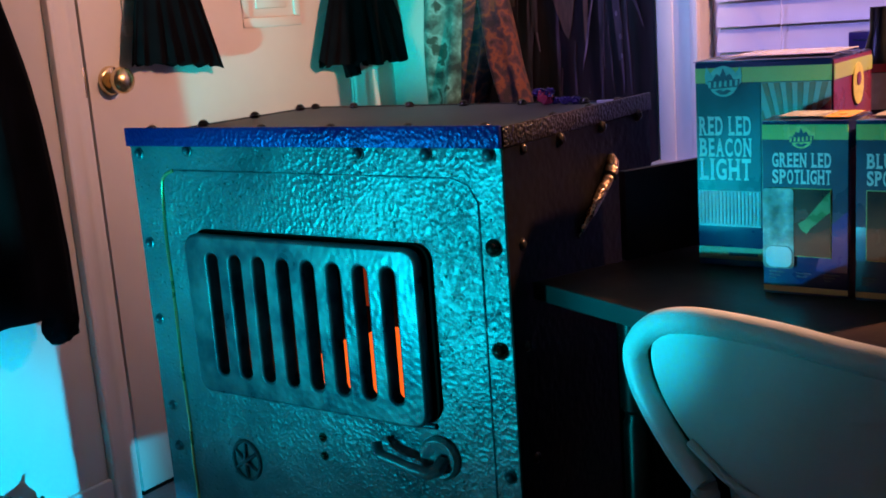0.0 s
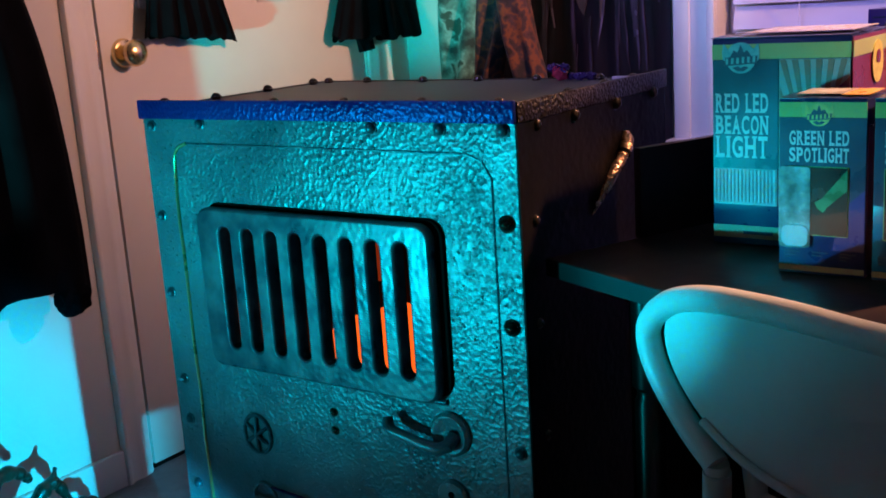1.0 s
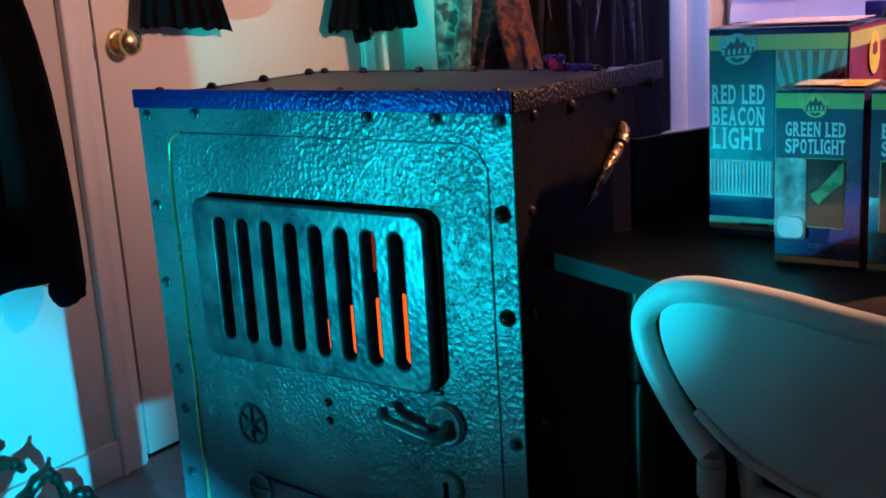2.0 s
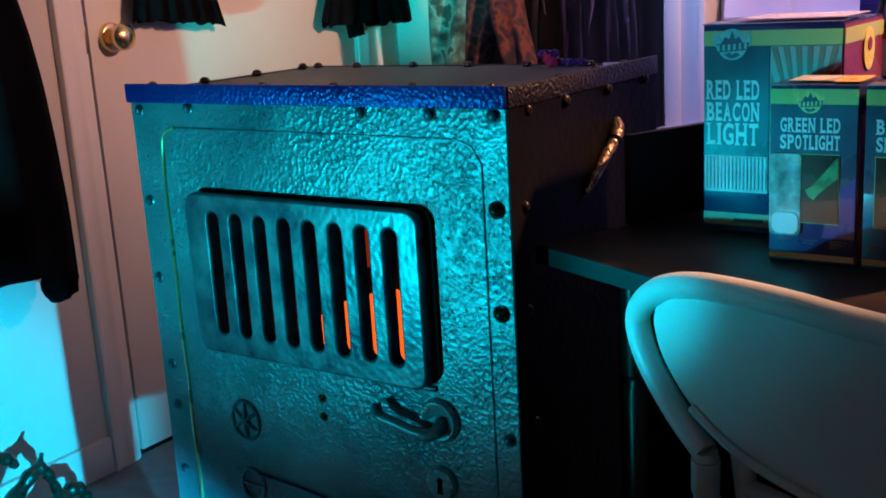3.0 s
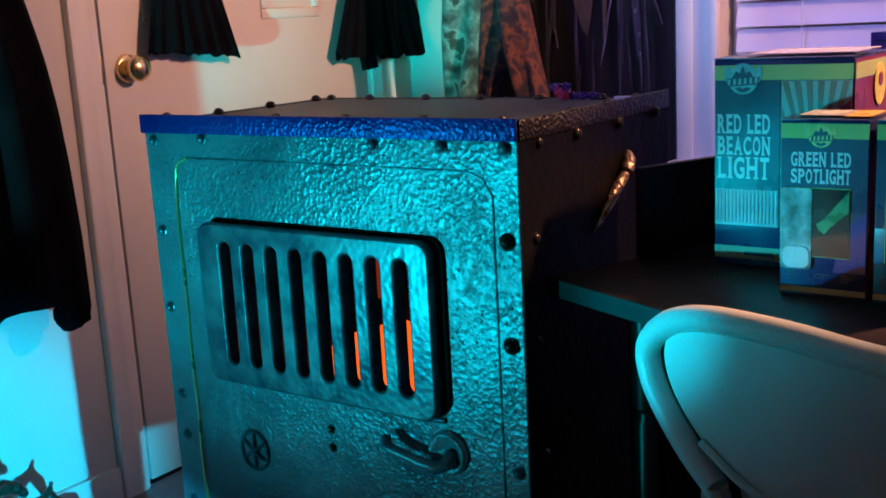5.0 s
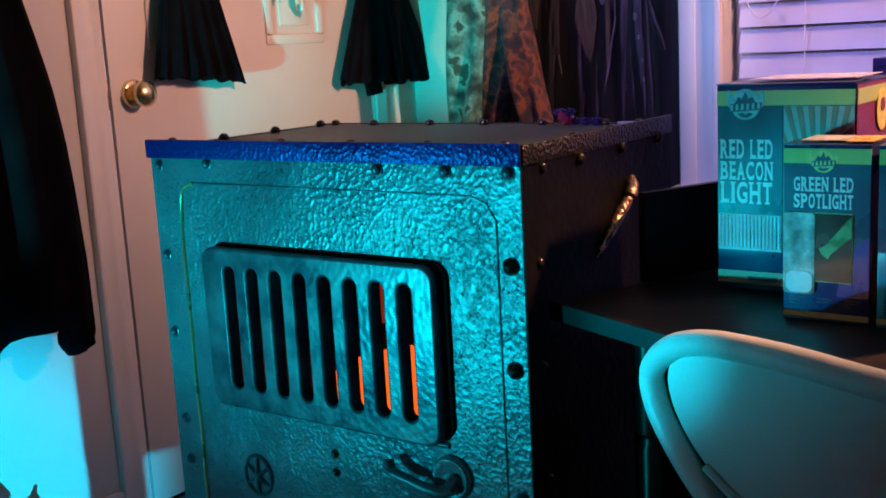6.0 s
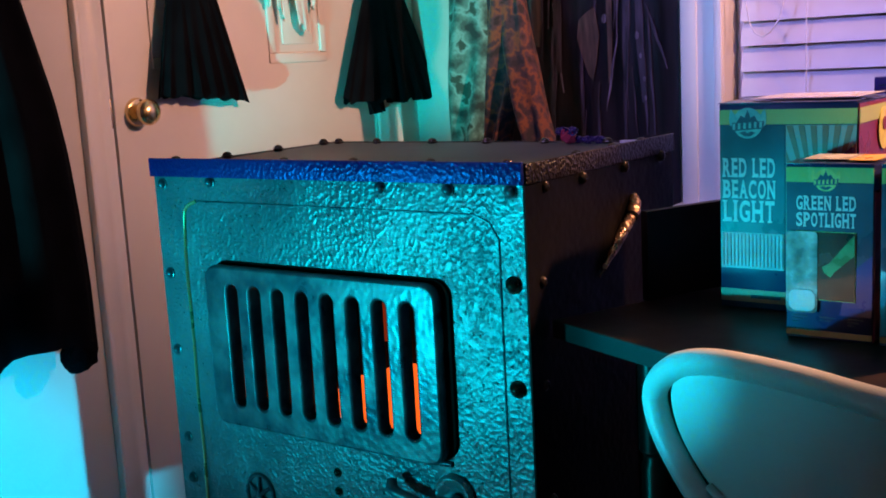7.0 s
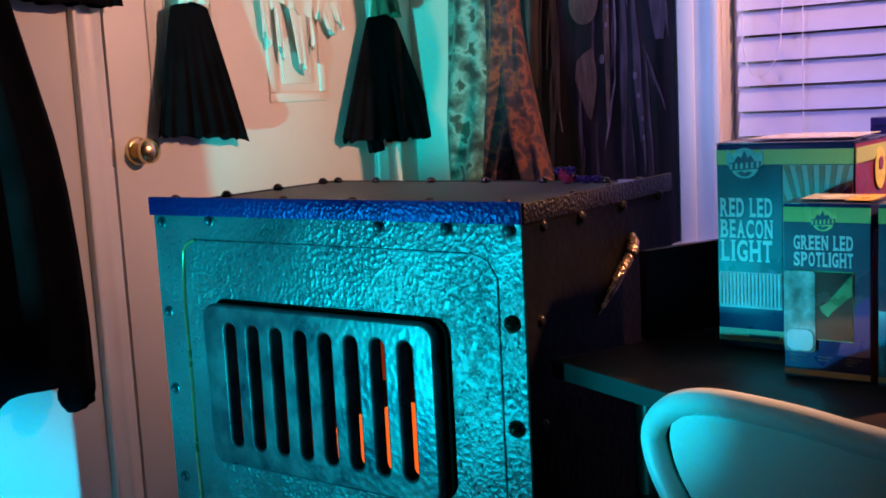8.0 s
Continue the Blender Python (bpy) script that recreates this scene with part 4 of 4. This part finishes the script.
def crest(parent, x, z, r, main):
    """A round badge with two side plumes, as plain shapes."""
    ob = part("badge", plate("badge", [circle(x, z, r)], 0.0008, main), main, parent)
    ob.matrix_basis = pose(0, -0.0012, 0)
    peak = [(-r * 0.75, r * 0.02), (-r * 0.45, r * 0.5), (-r * 0.2, r * 0.35), (0, r * 0.85), (r * 0.2, r * 0.35), (r * 0.45, r * 0.5), (r * 0.75, r * 0.02)]
    part("badge_field", plate("badge_field", [peak], 0.0006, CREST_DARK), CREST_DARK, ob).matrix_basis = pose(x, -0.0007, z)
    for s in (-1, 1):
        loop = [(s * r * 0.6, r * 0.2), (s * r * 1.15, r * 0.95), (s * r * 1.25, r * 0.4), (s * r * 1.2, -r * 0.1), (s * r * 0.9, -r * 0.35)]
        part("plume", plate("plume", [loop], 0.0006, main), main, ob).matrix_basis = pose(x, -0.0003, z)
    part("word_band", plate("word_band", [[(-r * 1.05, -r * 0.50), (r * 1.05, -r * 0.36), (r * 1.12, r * 0.14), (-r * 1.02, r * 0.04)]], 0.0006, CREST_DARK), CREST_DARK, ob).matrix_basis = pose(x, -0.0008, z)
    for k in range(6):
        bx, bz = r * (-0.90 + 0.36 * k), -r * (0.40 - 0.025 * k)
        part("bar", plate("bar", [[(bx - r * 0.09, bz), (bx + r * 0.07, bz), (bx + r * 0.09, bz + r * 0.38), (bx - r * 0.07, bz + r * 0.38)]], 0.0006, main), main, ob).matrix_basis = pose(x, -0.0013, z)
    low = [(-r * 0.55, -r * 0.62), (-r * 0.2, -r * 0.52), (0.0, -r * 0.66), (r * 0.25, -r * 0.52), (r * 0.55, -r * 0.62), (r * 0.2, -r * 0.85), (-r * 0.2, -r * 0.85)]
    part("lower_mark", plate("lower_mark", [low], 0.0006, CREST_DARK), CREST_DARK, ob).matrix_basis = pose(x, -0.0008, z)
    return ob


def carton(x0, y0, w, d, h, turn, label):
    """A printed carton: its front's foot is at (x0, y0), its front faces -y."""
    ob = thing("light_carton", (x0, y0, DZ), turn, label, "box", "packaged lights on the desk")
    part("carton", box(0, w, 0, d, 0.0006, h, 0.0012), NAVY, ob)
    flap = bmesh.new()
    box(0.0005, w - 0.0005, 0.0, d * 0.52, h + 0.0004, h + 0.0012, 0.0002, flap)
    me = part("flap", flap, NAVY, ob)
    me.matrix_basis = pose(0, 0, 0, 1.2, 0, 0)
    return ob


# the tall beacon carton
bw, bd, bh = 0.143, 0.143, 0.2185
beacon = carton(-0.436, 1.118, bw, bd, bh, -1.0, "tall navy and maroon carton lettered red led beacon light")
printed(beacon, "band", 0.0005, bw - 0.0005, bh - 0.0215, bh - 0.006, BAND)
printed(beacon, "blue_field", 0.001, 0.0705, 0.0435, bh - 0.0222, PANEL_BLUE)
printed(beacon, "ribbed_window", 0.002, 0.0700, 0.0445, 0.083, LENS, -0.0012)
for k in range(17):
    part("rib", tube([(0.004 + k * 0.004, -0.0018, 0.047), (0.004 + k * 0.004, -0.0018, 0.082)], 0.0011, 6), LENS, beacon)
printed(beacon, "burst_field", 0.0715, bw - 0.001, 0.046, bh - 0.0222, BURST)
foot, crown = (0.108, 0.075), bh - 0.0228
for k in range(6):
    xa = 0.0722 + 0.0122 * k
    part("ray", plate("ray", [[foot, (xa + 0.0062, crown), (xa, crown)]], 0.0006, BURST_DARK), BURST_DARK, beacon).matrix_basis = pose(0, -0.0012, 0)
for k in range(3):
    za = 0.105 + 0.026 * k
    part("ray", plate("ray", [[foot, (0.0722, za + 0.013), (0.0722, za)]], 0.0006, BURST_DARK), BURST_DARK, beacon).matrix_basis = pose(0, -0.0012, 0)
part("maroon_wedge", plate("maroon_wedge", [[(0.074, 0.046), (bw - 0.001, 0.046), (bw - 0.001, bh - 0.040), (0.096, 0.136), (0.074, 0.125)]], 0.0008, MAROON), MAROON, beacon).matrix_basis = pose(0, -0.0019, 0)
printed(beacon, "strip", 0.0005, bw - 0.0005, 0.008, 0.0215, STRIP)
printed(beacon, "small_print", 0.034, 0.066, 0.0125, 0.016, PANEL_BLUE, -0.0012)
for text, z, hgt, wid in (("RED LED", 0.142, 0.0200, 0.056), ("BEACON", 0.1195, 0.0195, 0.056), ("LIGHT", 0.0945, 0.0230, 0.055)):
    part("lettering", letters(text, wid, hgt, LETTER), LETTER, beacon, "pale letters " + text).matrix_basis = pose(0.0325, -0.0014, z)
crest(beacon, 0.0315, bh - 0.0200, 0.0160, CREST)
side = part("side_print", plate("side_print", [[(0.001, 0.02), (bd - 0.001, 0.02), (bd - 0.001, bh - 0.002), (0.001, bh - 0.002)]], 0.0008, MAROON), MAROON, beacon, "maroon printed side")
side.matrix_basis = pose(bw + 0.0006, 0, 0, 0, 0, 90)
part("side_band", plate("side_band", [[(0.001, bh - 0.0215), (bd - 0.001, bh - 0.0215), (bd - 0.001, bh - 0.006), (0.001, bh - 0.006)]], 0.0008, BAND), BAND, side).matrix_basis = pose(0, -0.0009, 0)
part("badge", plate("badge", [circle(0.085, bh - 0.032, 0.020, 24, 0.022)], 0.0008, CREST_GOLD), CREST_GOLD, side).matrix_basis = pose(0, -0.0018, 0)
part("badge_mark", plate("badge_mark", [circle(0.085, bh - 0.027, 0.008, 14, 0.007)], 0.0006, MAROON), MAROON, side).matrix_basis = pose(0, -0.0026, 0)
part("lettering", letters("RED LED BEACON LIGHT", 0.118, 0.016, LETTER), LETTER, side, "pale letters red led beacon light").matrix_basis = pose(0.074, -0.0009, bh - 0.082)
part("label_sheet", box(0.03, bw - 0.004, 0.012, 0.11, bh + 0.0042, bh + 0.0048), TAPE, beacon, "glossy torn paper label")


def spot_carton(x0, y0, words, turn, label, tube_window):
    w, d, h = 0.0805, 0.0805, 0.167
    ob = carton(x0, y0, w, d, h, turn, label)
    printed(ob, "band", 0.0005, w - 0.0005, h - 0.0168, h - 0.0028, BAND)
    printed(ob, "blue_field", 0.0008, w - 0.0008, 0.07, h - 0.0174, PANEL_BLUE, -0.0003)
    part("violet_wedge", plate("violet_wedge", [[(0.05, 0.0255), (w - 0.0008, 0.0255), (w - 0.0008, 0.084), (0.062, 0.068)]], 0.0006, VIOLET_CARD), VIOLET_CARD, ob).matrix_basis = pose(0, -0.0008, 0)
    printed(ob, "photo_border", 0.0098, 0.0652, 0.0388, 0.1045, BAND, -0.0012)
    photo = printed(ob, "photo", 0.0105, 0.0645, 0.0395, 0.1038, PHOTO, -0.0019)
    part("photo_beam", plate("photo_beam", [[(0.0345, 0.071), (0.037, 0.0655), (0.0425, 0.0615), (0.046, 0.0665), (0.0643, 0.083), (0.0643, 0.102), (0.061, 0.099), (0.041, 0.0745)]], 0.0006, BEAM), BEAM, photo).matrix_basis = pose(0, -0.0007, 0)
    if tube_window:
        win = printed(ob, "corner_window", 0.0010, 0.0305, 0.0265, 0.1042, TUBE, -0.0028, 0.004)
        part("lens_dome", plate("lens_dome", [rounded(0.0045, 0.0285, 0.0285, 0.048, 0.006)], 0.0016, LENS, 0.0006), LENS, win, "clear lens").matrix_basis = pose(0, -0.0008, 0)
    printed(ob, "strip", 0.0005, w - 0.0005, 0.0035, 0.0090, STRIP)
    for k in range(3):
        for q in range(3 - (k == 1)):
            printed(ob, "small_print", 0.006 + 0.026 * k, 0.020 + 0.026 * k - 0.004 * q, 0.0215 - 0.003 * q, 0.0228 - 0.003 * q, PANEL_BLUE)
    for text, z in zip(words, (0.1243, 0.1085)):
        part("lettering", letters(text, 0.0545, 0.0135, LETTER), LETTER, ob, "pale letters " + text).matrix_basis = pose(0.0375, -0.0012, z)
    crest(ob, 0.0375, h - 0.0145, 0.0105, CREST_GOLD)
    part("label_sheet", box(0.012, 0.055, 0.012, 0.06, h + 0.0032, h + 0.0037), TAPE, ob, "glossy white label")
    part("label_sheet", box(0.056, w - 0.001, 0.004, 0.06, h + 0.0032, h + 0.0037), ORANGE_PAPER, ob, "glossy orange label")
    side = part("side_print", plate("side_print", [[(0.001, 0.002), (d - 0.001, 0.002), (d - 0.001, h - 0.024), (0.001, h - 0.024)]], 0.0006, MAROON), MAROON, ob)
    side.matrix_basis = pose(w + 0.0005, 0, 0, 0, 0, 90)
    return ob


spot_carton(-0.3335, 1.022, ("GREEN LED", "SPOTLIGHT"), -1.0, "dark blue carton lettered green led spotlight with photo", True)
spot_carton(-0.2470, 1.020, ("BLUE LED", "SPOTLIGHT"), -1.5, "dark blue carton lettered blue led spotlight with photo", False)

# violet packet and a striped bottle behind the cartons
packet = thing("violet_packet", (-0.350, 1.40, DZ), -6, "dark violet cardboard packet lettered oz", "box")
part("carton", box(0, 0.10, 0, 0.05, 0.0005, 0.232, 0.0012), VIOLET_CARD, packet)
part("lettering", letters("OZ", 0.022, 0.014, LETTER), LETTER, packet).matrix_basis = pose(0.018, -0.0006, 0.198)
printed(packet, "thin_line", 0.006, 0.03, 0.221, 0.223, PANEL_BLUE)
bottle = thing("bottle", (-0.292, 1.30, DZ), 0, "dark bottle with red and white banded label", "bottle")
part("glass", lathe([(0.018, 0.0005), (0.020, 0.004), (0.020, 0.20), (0.012, 0.225), (0.0095, 0.235), (0.0095, 0.262), (0.0005, 0.262)], "z", 24), BLACK_METAL, bottle)
part("label_band", lathe([(0.0204, 0.15), (0.0204, 0.19)], "z", 24), TAPE, bottle, "white label band")
part("label_band", lathe([(0.0204, 0.191), (0.0204, 0.2)], "z", 24), RED_SHINY, bottle, "red label band")

# ---------- clutter on the furnace ----------
trinket = thing("foil_trinket", (-0.716, 1.296, FT + 0.008), 0, "crumpled violet foil with red bead on the furnace lid", "trinket")
bm = bmesh.new()
bmesh.ops.create_icosphere(bm, subdivisions=3, radius=1)
for v in bm.verts:
    d = 1 + 0.5 * noise.noise(v.co * 3.1)
    v.co = Vector((v.co.x * 0.011 * d, v.co.y * 0.008 * d, 0.010 + v.co.z * 0.010 * d))
part("bead", bm, RED_SHINY, trinket, "red bead", 60)
for a, b, r in ((-0.012, 0.004, 0.006), (0.012, 0.006, 0.005), (0.004, -0.002, 0.006), (0.03, 0.0, 0.005), (0.044, 0.002, 0.005)):
    bm = bmesh.new()
    bmesh.ops.create_icosphere(bm, subdivisions=3, radius=1)
    for v in bm.verts:
        d = 1 + 0.7 * noise.noise(v.co * 3.7 + Vector((a * 90, 0, 0)))
        v.co = Vector((a + v.co.x * r * 1.6 * d, b + v.co.y * r * d, (0.016 if abs(a) < 0.02 and r > 0.005 else 0.005) + v.co.z * r * d))
    part("foil", bm, VIOLET_SHINY, trinket, "", 30)
tag = solid("paper_tag", box(-0.640, -0.612, 1.294, 1.306, FT + 0.0085, FT + 0.0125, 0.0006), TAPE, "small white paper tag on the furnace lid", "tag")

# ---------- folding chair ----------
chair = thing("folding_chair", (-0.34, 0.862, 0), -24, "white plastic folding chair with rounded back", "chair")
left = [(0.152, 0.7385), (0.096, 0.740), (0.031, 0.7375), (-0.008, 0.734), (-0.043, 0.7255), (-0.066, 0.711), (-0.079, 0.695), (-0.0805, 0.680), (-0.0685, 0.650), (-0.027, 0.607), (0.006, 0.584)]
arch = [(0.304 - x, z) for x, z in reversed(left[1:])] + left


part("back_frame", tube(smooth_path([(x, 0.0, z) for x, z in arch]), 0.0118, 16), CHAIR_FRAME, chair, "white rounded back tube")
inner = [(0.152, 0.731), (0.096, 0.7315), (0.031, 0.729), (-0.004, 0.7245), (-0.038, 0.716), (-0.055, 0.703), (-0.0585, 0.684), (-0.045, 0.654), (-0.010, 0.621), (0.036, 0.598), (0.09, 0.5885), (0.152, 0.5855)]
ring = smooth_path(inner + [(0.304 - x, z) for x, z in reversed(inner[:-1])], 2)
me = plate("back_panel", [ring], 0.012, PLASTIC, 0.0075 - 0.0016)
part("back_panel", me, PLASTIC, chair, "white moulded plastic backrest").matrix_basis = pose(0, 0.007, 0)
lip = [(-0.010, 0.6205), (0.036, 0.5975), (0.09, 0.5875), (0.152, 0.5845), (0.214, 0.5875), (0.268, 0.5975), (0.314, 0.6205)]
part("back_lip", tube(smooth_path([(x, -0.001, z) for x, z in lip]), 0.0042, 10), PLASTIC, chair, "rolled lower lip of the backrest")
for s in (0, 1):
    fx = (lambda x: 0.304 - x) if s else (lambda x: x)
    part("leg", tube([(fx(0.006), 0.0, 0.586), (fx(0.002), 0.004, 0.54), (fx(-0.012), 0.10, 0.40), (fx(-0.03), 0.30, 0.012)], 0.0112, 14), CHAIR_FRAME, chair)
    part("leg_collar", tube([(fx(0.0065), 0.0, 0.578), (fx(0.002), 0.004, 0.545)], 0.0128, 16), PLASTIC, chair, "white plastic collar")
    part("leg", tube([(fx(0.02), 0.03, 0.585), (fx(0.032), 0.03, 0.50), (fx(0.02), -0.06, 0.25), (fx(0.01), -0.16, 0.012)], 0.0105, 14), CHAIR_FRAME, chair)
part("seat", box(0.0, 0.304, 0.03, 0.40, 0.405, 0.425, 0.008), PLASTIC, chair)
part("cross_bar", tube([(0.02, 0.03, 0.55), (0.284, 0.03, 0.55)], 0.008, 10), CHAIR_FRAME, chair)

# ---------- dark rubber branch prop on the carpet ----------
branch = thing("claw_prop", (-1.70, 1.06, 0), 0, "dark green glossy rubber claw prop on the carpet", "prop")
def claw(points, r, seed):
    rnd = random.Random(seed)
    pts = smooth_path(points, 3)
    n = len(pts)
    return tube(pts, [r * (1 - 0.7 * i / n) * (1 + 0.16 * math.sin(i * 0.9 + seed)) for i in range(n)], 12)
part("claw", claw([(-0.03, -0.06, 0.05), (-0.05, -0.01, 0.10), (-0.05, 0.04, 0.14), (-0.05, 0.068, 0.156), (-0.05, 0.085, 0.135), (-0.05, 0.10, 0.09), (-0.045, 0.11, 0.02)], 0.019, 1), PROP, branch)
part("claw", claw([(-0.04, 0.05, 0.02), (-0.05, 0.10, 0.07), (-0.05, 0.128, 0.082), (-0.05, 0.147, 0.078), (-0.05, 0.163, 0.05), (-0.05, 0.17, 0.012)], 0.021, 2), PROP, branch)
part("claw", claw([(-0.02, -0.13, 0.02), (-0.03, -0.12, 0.14), (-0.04, -0.06, 0.205), (-0.05, -0.01, 0.208), (-0.05, 0.012, 0.19), (-0.05, 0.022, 0.175)], 0.021, 3), PROP, branch)
part("claw", claw([(-0.045, 0.06, 0.150), (-0.05, 0.074, 0.165), (-0.052, 0.080, 0.178)], 0.008, 4), PROP, branch)
part("palm", box(-0.07, 0.07, -0.18, 0.07, 0.001, 0.055, 0.02, seg=4), PROP, branch)
